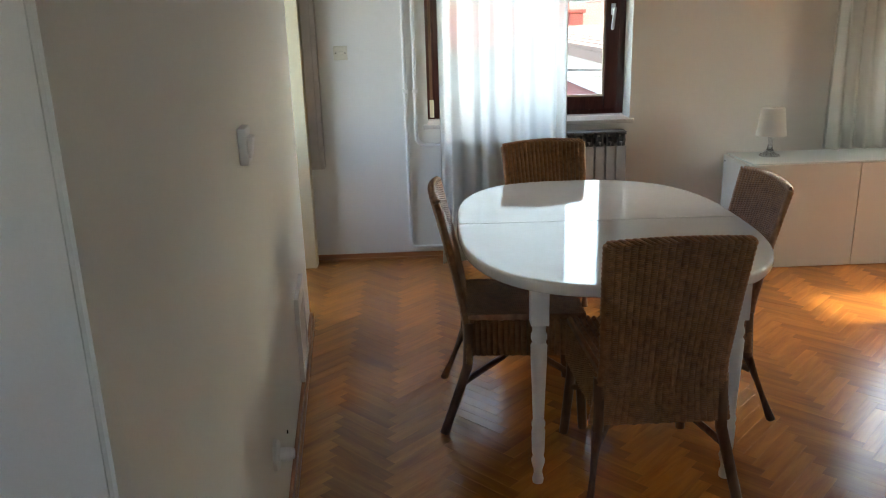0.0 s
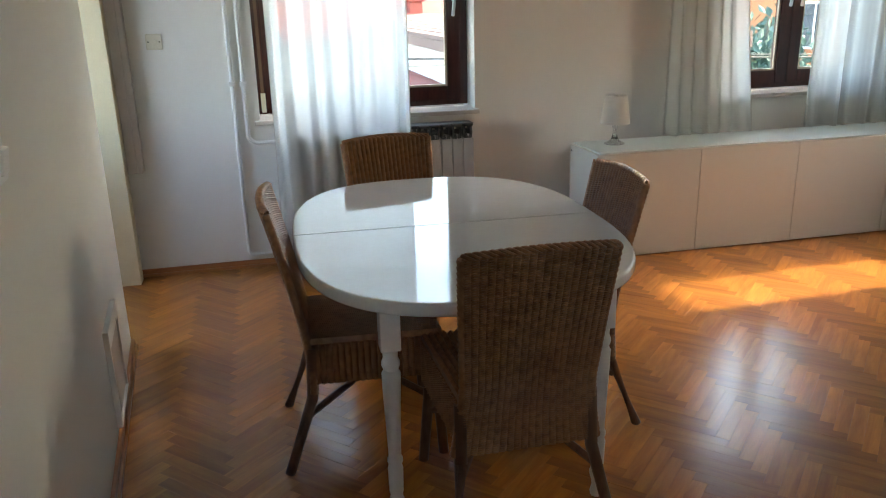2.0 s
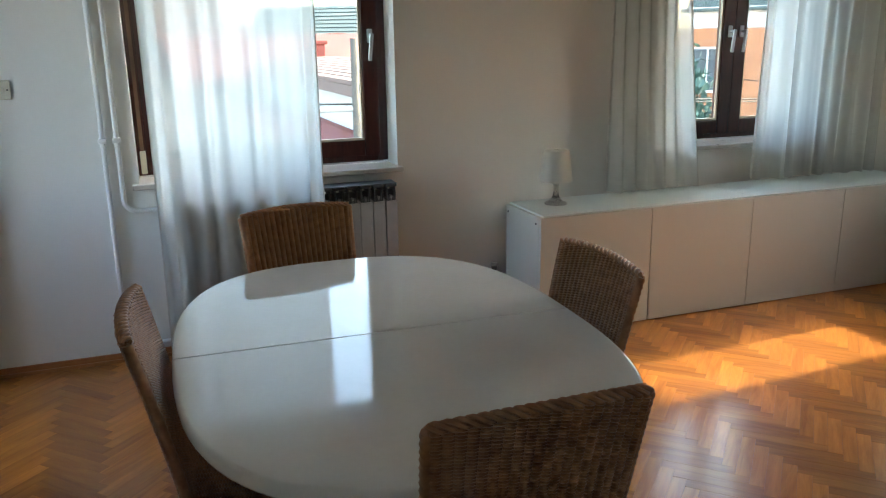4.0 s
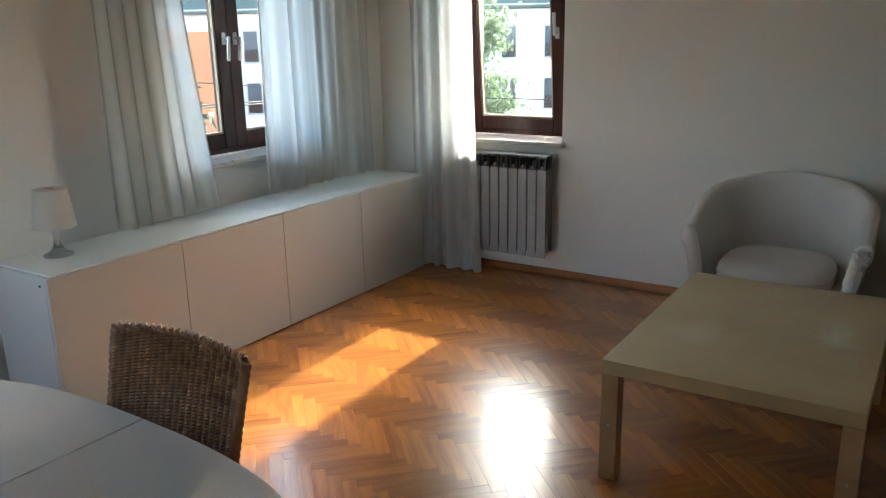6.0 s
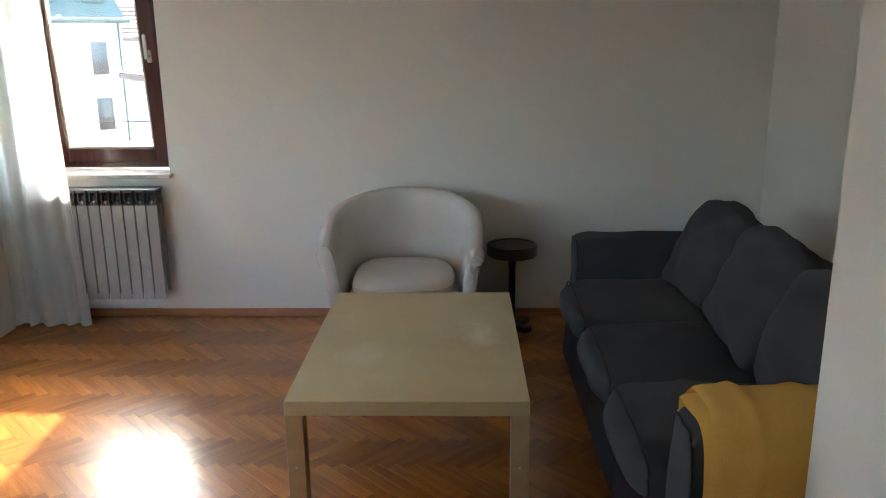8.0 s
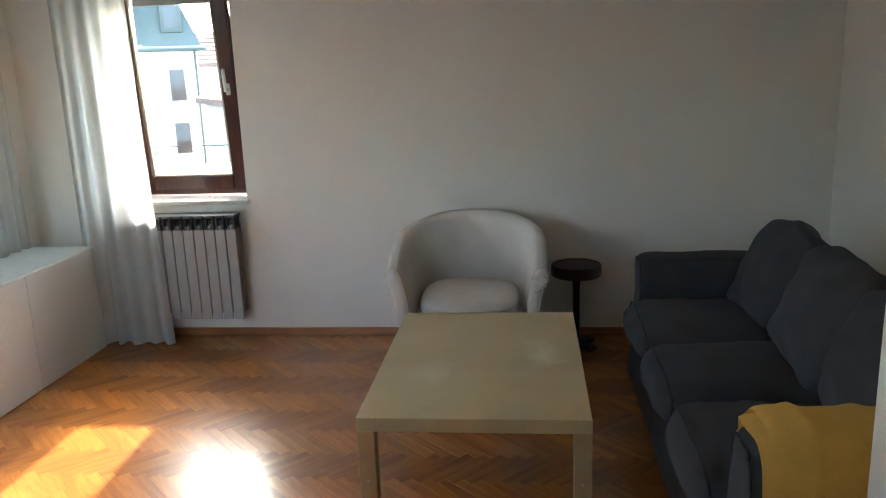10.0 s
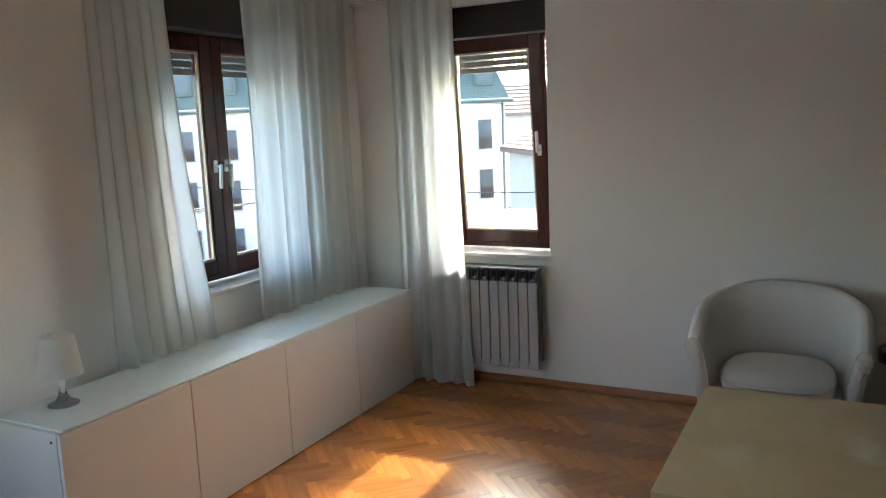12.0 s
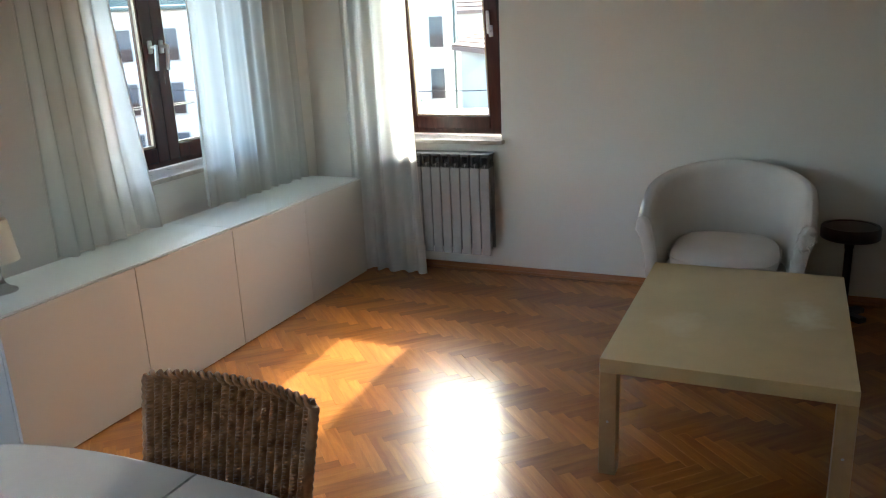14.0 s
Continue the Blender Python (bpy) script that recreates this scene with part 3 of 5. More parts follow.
for r, z in pr + [pr[0]]:
    rings.append([bm.verts.new((r * math.cos(2 * math.pi * i / 36), r * math.sin(2 * math.pi * i / 36), z)) for i in range(36)])
for a, b in zip(rings, rings[1:]):
    for i in range(36):
        bm.faces.new((a[i], a[(i + 1) % 36], b[(i + 1) % 36], b[i]))
bmesh.ops.remove_doubles(bm, verts=bm.verts, dist=0.0001)
part("shade", bm, M_SHADE, lamp, "tapered off-white shade", True)

# ---- dining table ----
M_TABLE = surface("table_white_lacquer", (0.71, 0.715, 0.69), (0.77, 0.775, 0.75), rough=0.07, scale=5, fine=60, relief=0.012, rough_var=0.03)
TX, TY, TA, TB = -1.232, -1.500, 0.550, 0.772
table = thing("dining_table", (TX, TY, 0), "oval white lacquered extending dining table with turned legs", "table", turn=-1.5)


def half_top(sign):
    bm = bmesh.new()
    out = []
    n = 40
    for i in range(n + 1):
        a = math.pi * i / n
        c, s = math.cos(a), math.sin(a)
        e = 2 / 2.75
        out.append((TA * math.copysign(abs(c) ** e, c), sign * (0.003 + (TB - 0.003) * abs(s) ** e)))
    layers = []
    for z, k in ((0.700, 0.985), (0.704, 0.995), (0.712, 1.0), (0.732, 1.0), (0.737, 0.997), (0.740, 0.990), (0.740, 0.982)):
        layers.append([bm.verts.new((x * k, y if i in (0, n) else y * k, z)) for i, (x, y) in enumerate(out)])
    for a, b in zip(layers, layers[1:]):
        for i in range(n + 1):
            j = (i + 1) % (n + 1)
            bm.faces.new((a[i], a[j], b[j], b[i]))
    bm.faces.new(layers[0])
    bm.faces.new(layers[-1])
    part("tabletop", bm, M_TABLE, table, "", True)


half_top(1)
half_top(-1)
bm = bmesh.new()
for x0, x1, y0, y1 in ((-0.28, 0.28, -0.58, -0.56), (-0.28, 0.28, 0.56, 0.58), (-0.30, -0.28, -0.58, 0.58), (0.28, 0.30, -0.58, 0.58)):
    rbox(bm, x0, x1, y0, y1, 0.655, 0.6995, 0.003)
part("apron", bm, M_WHITE, table, "", True)
LEG = [(0.020, 0.0), (0.022, 0.012), (0.016, 0.035), (0.017, 0.05), (0.025, 0.075), (0.026, 0.085), (0.020, 0.10), (0.024, 0.115), (0.026, 0.19), (0.022, 0.205),
       (0.026, 0.215), (0.026, 0.225), (0.021, 0.235), (0.025, 0.34), (0.030, 0.45), (0.031, 0.50), (0.024, 0.512), (0.030, 0.525), (0.030, 0.535), (0.024, 0.55), (0.026, 0.575)]
for x in (-0.308, 0.323):
    for y in (-0.638, 0.638):
        bm = bmesh.new()
        lathe(bm, [(r * 0.88, z) for r, z in LEG], (x, y, 0), 20)
        rbox(bm, x - 0.029, x + 0.029, y - 0.029, y + 0.029, 0.575, 0.699, 0.004)
        part("leg", bm, M_WHITE, table, "turned white-painted leg", True)

# ---- wicker chairs ----


def wicker(name, dark, light):
    m, nt, b = material(name)
    co = coords(nt)
    n1 = node(nt, "ShaderNodeTexNoise", Scale=45.0, Detail=2.0)
    n2 = node(nt, "ShaderNodeTexNoise", Scale=9.0, Detail=4.0)
    nt.links.new(co, n1.inputs["Vector"])
    nt.links.new(co, n2.inputs["Vector"])
    ad = nt.nodes.new("ShaderNodeMath")
    ad.operation = 'MULTIPLY_ADD'
    ad.inputs[1].default_value = 0.75
    hf = nt.nodes.new("ShaderNodeMath")
    hf.operation = 'MULTIPLY'
    hf.inputs[1].default_value = 0.25
    nt.links.new(n2.outputs[0], hf.inputs[0])
    nt.links.new(n1.outputs[0], ad.inputs[0])
    nt.links.new(hf.outputs[0], ad.inputs[2])
    nt.links.new(ramp(nt, ad.outputs[0], [(0.32, dark), (0.68, light)]), b.inputs["Base Color"])
    b.inputs["Roughness"].default_value = 0.36
    b.inputs["Coat Weight"].default_value = 0.5
    b.inputs["Coat Roughness"].default_value = 0.22
    bump(nt, b, n1.outputs[0], 0.15)
    return m


M_WICK = wicker("brown_wicker", (0.205, 0.088, 0.035), (0.41, 0.195, 0.086))
M_LEGW = wood("chair_leg_wood", (0.10, 0.045, 0.021), (0.23, 0.115, 0.058), 0.4, (10, 10, 1))
PITCH, RIB = 0.0073, 0.0205


def weave(bm, point, width, height, thick, both=True, soft=1.0):
    """Woven panel: strands run across, over and under the ribs. point(u, v, h): place at u across, v up, h out of the panel."""
    nu = max(4, int(round(width / RIB))) * 6
    nv = int(round(height / PITCH)) * 4
    for side in ((1, -1) if both else (1,)):
        rows = []
        for j in range(nv + 1):
            row = []
            for i in range(nu + 1):
                # each rib carries a stack of rounded strands that slant a little and dip between the ribs
                rib, k = i // 6, i % 6
                q = (j + 2 * (rib % 2) + 0.25 * (k - 3)) / 4
                lump = abs(math.sin(math.pi * q))
                bulge = math.sin(math.pi * k / 6) ** 0.8 if k else 0.0
                if side > 0:
                    bulge = 1 - soft * (1 - bulge)
                uneven = 0.92 + 0.25 * noise.noise(Vector((rib * 3.7, math.floor(q) * 2.3, side)))
                h = thick / 2 - 0.009 + 0.0145 * bulge * (0.48 + 0.52 * lump * uneven)
                row.append(bm.verts.new(point(i / nu, j / nv, side * h)))
            rows.append(row)
        for a, b in zip(rows, rows[1:]):
            for i in range(nu):
                bm.faces.new((a[i], a[i + 1], b[i + 1], b[i]))
    # rim filling between the two faces
    if both:
        for e in (0, 1):
            prev = None
            for j in range(0, nv + 1, 4):
                a, b = bm.verts.new(point(e, j / nv, thick / 2)), bm.verts.new(point(e, j / nv, -thick / 2))
                if prev:
                    bm.faces.new((prev[0], a, b, prev[1]))
                prev = (a, b)


def chair(at, turn, label):
    """Local: seat faces +y, backrest at -y; origin on the floor under the seat."""
    c = thing("wicker_chair", at, label, "chair", "wicker chairs round the table", turn=turn)
    # backrest: leans back, wider at the top
    bz0, bz1 = 0.272, 0.89

    def back(u, v, h):
        z = bz0 + (bz1 - bz0) * v
        w = 0.378 + 0.040 * max(0.0, (v - 0.35) / 0.65) + 0.052 * max(0.0, (0.35 - v) / 0.35) ** 1.5
        bow = 0.020 * (1 - (2 * u - 1) ** 2)
        y = -0.205 - 0.085 * max(0, v - 0.2) - 0.035 * v * v - bow * v
        return Vector(((u - 0.5) * w, y - h, z + 0.012 * (1 - (2 * u - 1) ** 2) * v))
    bm = bmesh.new()
    weave(bm, back, 0.42, bz1 - bz0, 0.026, soft=0.35)
    part("backrest", bm, M_WICK, c, "woven brown wicker backrest", True)
    # braided rim round the back
    for e in (0.0, 1.0):
        bm = bmesh.new()
        rings = 74
        tube(bm, [back(e, j / rings, 0) for j in range(rings + 1)], 0.0115, 10)
        for k, v in enumerate(bm.verts):
            if (k // 10) % 2:
                ctr = back(e, (k // 10) / rings, 0)
                v.co = ctr + (v.co - ctr) * 1.2
        part("rim", bm, M_WICK, c, "", True)
    bm = bmesh.new()
    n = 60
    for s in range(3):
        tube(bm, [back(i / n, 1.0, 0.011 * math.sin(i * 0.72 + s * 2.1)) + Vector((0, 0, 0.002 + 0.007 * math.cos(i * 0.72 + s * 2.1))) for i in range(n + 1)], 0.0052, 7)
    part("braided_top", bm, M_WICK, c, "braided wicker top edge", True)

    def seat(u, v, h):
        w = 0.40 + 0.03 * v
        return Vector(((u - 0.5) * w, -0.205 + 0.43 * v, 0.452 - 0.012 * math.sin(math.pi * u) * math.sin(math.pi * v) + h))
    bm = bmesh.new()
    weave(bm, seat, 0.42, 0.43, 0.022)
    part("seat", bm, M_WICK, c, "woven wicker seat", True)
    bm = bmesh.new()
    for sx in (-1, 1):
        weave(bm, lambda u, v, h: Vector((sx * (0.200 + 0.015 * u + h), -0.20 + 0.42 * u, 0.300 + 0.143 * v)), 0.42, 0.143, 0.010, False)
    weave(bm, lambda u, v, h: Vector(((u - 0.5) * 0.42, 0.222 + h, 0.300 + 0.143 * v)), 0.42, 0.143, 0.010, False)
    part("seat_frame", bm, M_WICK, c, "woven wicker skirt below the seat", True)
    for sx in (-1, 1):
        bm = bmesh.new()
        tube(bm, [(sx * 0.192, -0.200, 0.43), (sx * 0.197, -0.212, 0.25), (sx * 0.240, -0.305, 0.0)], 0.0205, 12, 0.0175)
        part("leg", bm, M_LEGW, c, "", True)
        bm = bmesh.new()
        tube(bm, [(sx * 0.198, 0.205, 0.43), (sx * 0.200, 0.208, 0.25), (sx * 0.222, 0.222, 0.0)], 0.0205, 12, 0.0175)
        part("leg", bm, M_LEGW, c, "", True)
        bm = bmesh.new()
        tube(bm, [(sx * 0.203, -0.222, 0.195), (sx * 0.11, -0.075, 0.250), (0.0, 0.0, 0.268)], 0.012, 8)
        part("stretcher", bm, M_LEGW, c, "", True)
        bm = bmesh.new()
        tube(bm, [(sx * 0.204, 0.210, 0.195), (sx * 0.11, 0.075, 0.250), (0.0, 0.0, 0.268)], 0.012, 8)
        part("stretcher", bm, M_LEGW, c, "", True)
    return c


first = chair((-1.190, -2.035, 0), 0, "brown wicker dining chair tucked under the table")
copy_thing(first, pose(-0.912, -1.545, 0, 0, 0, 90))
copy_thing(first, pose(-1.548, -1.555, 0, 0, 0, -92))
copy_thing(first, pose(-1.246, -0.846, 0, 0, 0, 189.5))

# ---- coffee table ----
M_BIRCH = wood("birch_laminate", (0.46, 0.295, 0.145), (0.57, 0.385, 0.205), 0.34, (2.0, 7, 7), 1.6, 0.05)
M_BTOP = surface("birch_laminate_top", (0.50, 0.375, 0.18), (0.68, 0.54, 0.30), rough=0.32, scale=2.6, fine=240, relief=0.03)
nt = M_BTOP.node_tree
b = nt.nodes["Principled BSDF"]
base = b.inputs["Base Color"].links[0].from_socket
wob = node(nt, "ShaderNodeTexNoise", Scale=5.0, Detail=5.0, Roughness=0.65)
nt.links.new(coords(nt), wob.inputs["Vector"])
# two ragged pale ellipses mixed into the base colour
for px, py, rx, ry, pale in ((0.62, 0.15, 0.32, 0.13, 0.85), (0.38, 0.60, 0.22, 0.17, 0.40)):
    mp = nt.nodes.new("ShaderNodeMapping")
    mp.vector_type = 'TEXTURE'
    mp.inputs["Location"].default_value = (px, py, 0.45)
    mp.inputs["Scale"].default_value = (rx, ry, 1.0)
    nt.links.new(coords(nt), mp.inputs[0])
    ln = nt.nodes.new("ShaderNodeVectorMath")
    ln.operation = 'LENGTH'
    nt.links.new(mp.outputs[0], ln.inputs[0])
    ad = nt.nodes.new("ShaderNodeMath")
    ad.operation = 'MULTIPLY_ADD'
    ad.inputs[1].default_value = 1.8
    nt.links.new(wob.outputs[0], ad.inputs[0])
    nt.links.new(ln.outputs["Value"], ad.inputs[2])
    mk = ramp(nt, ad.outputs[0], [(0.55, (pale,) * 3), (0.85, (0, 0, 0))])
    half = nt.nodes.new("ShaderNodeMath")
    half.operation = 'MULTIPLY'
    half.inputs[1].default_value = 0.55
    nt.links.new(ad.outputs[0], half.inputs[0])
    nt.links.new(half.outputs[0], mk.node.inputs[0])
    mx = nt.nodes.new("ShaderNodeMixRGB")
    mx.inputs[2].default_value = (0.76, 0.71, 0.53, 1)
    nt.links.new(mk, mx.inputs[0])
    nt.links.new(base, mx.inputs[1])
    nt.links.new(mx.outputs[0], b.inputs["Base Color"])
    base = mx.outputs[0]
ct = thing("coffee_table", (0.745, -2.81, 0), "birch-effect low coffee table with square legs", "table")
CX, CY = 1.167, 0.805
bm = bmesh.new()
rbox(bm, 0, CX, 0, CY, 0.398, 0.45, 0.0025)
part("tabletop", bm, M_BTOP, ct, "birch laminate top with ragged pale patches", True)
for x in (0.0005, CX - 0.0605):
    for y in (0.0005, CY - 0.0605):
        bm = bmesh.new()
        rbox(bm, x, x + 0.06, y, y + 0.06, 0, 0.3975, 0.002)
        lg = part("leg", bm, M_BIRCH, ct, "", True)
        bm = bmesh.new()
        lathe(bm, [(0.005, 0), (0.004, 0.0012)], (0, 0, 0), 10, Matrix.Translation((x - 0.0002 if x < 0.5 else x + 0.0602, y + 0.03, 0.21)) @ Matrix.Rotation(radians(-90 if x < 0.5 else 90), 4, 'Y'))
        part("screw_cap", bm, M_CHROME, lg)

# ---- armchair ----
M_LINEN = surface("white_cotton_cover", (0.63, 0.59, 0.545), (0.73, 0.69, 0.64), rough=0.9, scale=5, fine=400, relief=0.35)


def tub_chair(at, turn):
    c = thing("armchair", at, "white cotton covered tub armchair by the wall", "armchair", turn=turn)
    # local: faces +y. shell swept round the seat: a half circle of back, then the arms
    bm = bmesh.new()
    n, R, A = 110, 0.352, 0.265
    half = math.pi * R / 2 + A
    secs = []
    caps = 5
    for i in range(-caps, n + caps + 1):
        over = max(0, -i, i - n) / caps
        q = (2 * min(n, max(0, i)) / n - 1) * half
        k = abs(q) / half
        sg = math.copysign(1, q)
        if abs(q) < math.pi * R / 2:
            a = q / R
            dirv = Vector((math.sin(a), -math.cos(a), 0))
            ro = dirv * R
        else:
            dirv = Vector((sg, 0.0, 0))
            ro = Vector((sg * R, abs(q) - math.pi * R / 2, 0))
        ro.y += 0.03 + 0.028 * math.sin(over * math.pi / 2)
        slim = math.cos(over * math.pi / 2 * 0.92)
        top = 0.615 + 0.185 * max(0.0, math.cos(math.pi / 2 * min(1.0, k / 0.96))) ** 0.8 - 0.03 * (1 - slim)
        keys = [(-0.025, 0.05), (-0.012, 0.20), (0.012, 0.36), (0.040, 0.50), (0.062, top - 0.075), (0.064, top - 0.040), (0.054, top - 0.012), (0.032, top),
                (0.006, top - 0.006), (-0.012, top - 0.032), (-0.022, top - 0.085), (-0.036, 0.46), (-0.052, 0.36), (-0.066, 0.22), (-0.072, 0.05)]
        prof = []
        for (d0, z0), (d1, z1) in zip(keys, keys[1:]):
            for e in range(4):
                prof.append((d0 + (d1 - d0) * e / 4, z0 + (z1 - z0) * e / 4))
        prof.append(keys[-1])
        # rounded over the keys
        prof = [prof[0]] + [((p[0] + c[0] * 2 + f[0]) / 4, (p[1] + c[1] * 2 + f[1]) / 4) for p, c, f in zip(prof, prof[1:], prof[2:])] + [prof[-1]]
        ruche = max(0.0, min(1.0, (k - 0.86) / 0.12)) * (1.3 if sg < 0 else 0.4)
        row = []
        for d, z in prof:
            mid = 0.0 + 0.05 * (z - 0.3)
            d = mid + (d - mid) * slim
            fold = ruche * 0.0035 * math.sin(z * 175 - ro.y * 120 + d * 90) * (0.4 + min(1, max(0, (z - 0.15) * 4))) if z < top - 0.02 else 0.0
            soft = 0.006 * noise.noise(Vector((ro.x * 5, ro.y * 5, z * 4))) + 0.0025 * noise.noise(Vector((ro.x * 19, ro.y * 19, z * 9)))
            row.append(bm.verts.new(ro + dirv * (d + soft + fold * 0.6) + Vector((0, fold, z + 0.5 * soft))))
        secs.append(row)
    m = len(secs[0])
    for a, b in zip(secs, secs[1:]):
        for j in range(m - 1):
            bm.faces.new((a[j], b[j], b[j + 1], a[j + 1]))
    bm.faces.new(secs[0])
    bm.faces.new(secs[-1][::-1])
    rims = [[v.co.copy() for v in secs[q][10:]] for q in (caps - 1, len(secs) - caps)]
    sh = part("shell", bm, M_LINEN, c, "rounded tub back and arms", True)
    for rim in rims:
        bm = bmesh.new()
        tube(bm, rim, 0.0042, 6)
        part("arm_piping", bm, M_LINEN, sh, "", True)
    bm = bmesh.new()
    # seat cushion
    nv = 10
    grid = []
    for j in range(nv + 1):
        ph = -math.pi / 2 + math.pi * j / nv
        ring = []
        for i in range(36):
            a = 2 * math.pi * i / 36
            sx, sy = math.copysign(abs(math.cos(a)) ** 0.6, math.cos(a)), math.copysign(abs(math.sin(a)) ** 0.6, math.sin(a))
            rr = max(0.02, abs(math.cos(ph)) ** 0.35)
            ring.append(bm.verts.new((0.262 * sx * rr, 0.10 + 0.265 * sy * rr, 0.385 + 0.075 * math.copysign(abs(math.sin(ph)) ** 0.8, ph))))
        grid.append(ring)
    for a, b in zip(grid, grid[1:]):
        for i in range(36):
            bm.faces.new((a[i], a[(i + 1) % 36], b[(i + 1) % 36], b[i]))
    bm.faces.new(grid[0][::-1])
    bm.faces.new(grid[-1])
    cu = part("seat_cushion", bm, M_LINEN, c, "loose rounded seat cushion", True)
    bm = bmesh.new()
    pts = []
    for i in range(37):
        a = 2 * math.pi * i / 36
        pts.append((0.266 * math.copysign(abs(math.cos(a)) ** 0.6, math.cos(a)), 0.10 + 0.269 * math.copysign(abs(math.sin(a)) ** 0.6, math.sin(a)), 0.405))
    tube(bm, pts, 0.004, 6)
    part("piping", bm, M_LINEN, cu, "", True)
    bm = bmesh.new()
    rbox(bm, -0.30, 0.30, -0.25, 0.33, 0.06, 0.31, 0.02, 3)
    part("seat_base", bm, M_LINEN, c, "", True)
    for x in (-0.27, 0.27):
        for y in (-0.22, 0.27):
            bm = bmesh.new()
            lathe(bm, [(0.018, 0), (0.024, 0.06)], (x, y, 0), 12)
            part("leg", bm, M_SHUTTER, c, "", True)
    return c


tub_chair((2.435, -2.285, 0), 90)

# ---- side table ----
M_WENGE = wood("dark_stained_wood", (0.022, 0.010, 0.008), (0.055, 0.024, 0.018), 0.32, (6, 6, 1))
st = thing("side_table", (2.66, -2.87, 0), "small round dark wooden pedestal side table", "table")
bm = bmesh.new()
lathe(bm, [(0.135, 0.43), (0.142, 0.436), (0.142, 0.488), (0.137, 0.495), (0.120, 0.495), (0.117, 0.491)], n=36)
part("top", bm, M_WENGE, st, "thick round dark top", True)
bm = bmesh.new()
lathe(bm, [(0.022, 0.03), (0.020, 0.10), (0.019, 0.36), (0.030, 0.4295)], n=18)
part("pedestal", bm, M_WENGE, st, "", True)
bm = bmesh.new()
for k in range(2):
    rbox(bm, -0.13, 0.13, -0.028, 0.028, 0.0, 0.0295 if k else 0.029, 0.006, 2, Matrix.Rotation(radians(45 + 90 * k), 4, 'Z'))
part("foot", bm, M_WENGE, st, "", True)

# ---- sofa ----
M_SOFA = surface("charcoal_cotton", (0.032, 0.034, 0.037), (0.056, 0.059, 0.063), rough=0.92, scale=6, fine=350, relief=0.4)
SOX, SOY = 0.13, -3.108
sofa = thing("sofa", (SOX, SOY, 0), "charcoal grey three-seat sofa with loose cushions", "sofa")
SL, SD, AW, AH = 2.15, 0.90, 0.20, 0.660


def pillow(bm, x0, x1, y0, y1, z0, z1, puff=0.03, m=None, seed=0, e=8, crease=1.0):
    """A soft cushion: a rounded box swelling at the middle, with slight creases."""
    n = 22
    for ax in range(3):
        for s in (0, 1):
            g = []
            for i in range(n + 1):
                row = []
                for j in range(n + 1):
                    p = [0, 0, 0]
                    p[ax] = s
                    p[(ax + 1) % 3] = i / n
                    p[(ax + 2) % 3] = j / n
                    q = [2 * v - 1 for v in p]
                    # rounded corners
                    L = (abs(q[0]) ** e + abs(q[1]) ** e + abs(q[2]) ** e) ** (1 / e)
                    q = [v / L for v in q]
                    sw = [(1 - q[(k + 1) % 3] ** 2) * (1 - q[(k + 2) % 3] ** 2) for k in range(3)]
                    v = Vector(((x0 + x1) / 2 + q[0] * ((x1 - x0) / 2 + puff * sw[0]), (y0 + y1) / 2 + q[1] * ((y1 - y0) / 2 + puff * sw[1]),
                                (z0 + z1) / 2 + q[2] * ((z1 - z0) / 2 + puff * sw[2])))
                    w = noise.noise(v * 6 + Vector((seed, 0, 0))) * 0.010 + noise.noise(Vector((v.x * 9, v.y * 26, v.z * 14)) + Vector((seed, 3, 0))) * 0.004
                    v += Vector(q) * w * crease
                    row.append(bm.verts.new(m @ v if m is not None else v))
                g.append(row)
            for i in range(n):
                for j in range(n):
                    bm.faces.new((g[i][j], g[i + 1][j], g[i + 1][j + 1], g[i][j + 1]))
    bmesh.ops.remove_doubles(bm, verts=bm.verts, dist=0.0008)


def seam(bm, c, half, plane, e=6.0, r=0.0045, n=72, skew=None):
    """A closed line of piping: a rounded rectangle in the x-z plane (plane 1) or the y-z plane (plane 0)."""
    pts = []
    for k in range(n + 1):
        a = 2 * math.pi * k / n
        co, si = math.cos(a), math.sin(a)
        q = (abs(co) ** e + abs(si) ** e) ** (-1 / e)
        u, w = half[0] * co * q, half[1] * si * q
        v = Vector((c[0] + u, c[1], c[2] + w)) if plane else Vector((c[0], c[1] + u, c[2] + w))
        v += Vector((0, 0.002, 0.002)) * math.sin(a * 9)
        pts.append(skew @ v if skew is not None else v)
    tube(bm, pts, r, 6)


M_PIPE = surface("charcoal_piping", (0.016, 0.018, 0.020), (0.030, 0.033, 0.036), rough=0.9, scale=20, fine=350, relief=0.3)
bm = bmesh.new()
pillow(bm, 0.012, SL - 0.012, -SD + 0.05, -0.030, 0.10, 0.335, 0.0, seed=1, e=24, crease=0.2)
part("base", bm, M_SOFA, sofa, "", True)
for k, (x0, x1) in enumerate(((0, AW), (SL - AW, SL))):
    bm = bmesh.new()
    pillow(bm, x0, x1, -SD + 0.02, -0.035, 0.03, AH, 0.004, seed=4 + k, e=14, crease=0.6)
    am = part("arm", bm, M_SOFA, sofa, "", True)
    bm = bmesh.new()
    seam(bm, ((x0 + x1) / 2, -0.041, 0.33), (AW / 2 - 0.010, 0.308), 1, 9.0)
    part("piping", bm, M_PIPE, am, "", True)
bm = bmesh.new()
pillow(bm, 0.02, SL - 0.02, -SD, -SD + 0.22, 0.03, 0.76, 0.012, seed=8)
part("back_frame", bm, M_SOFA, sofa, "", True)
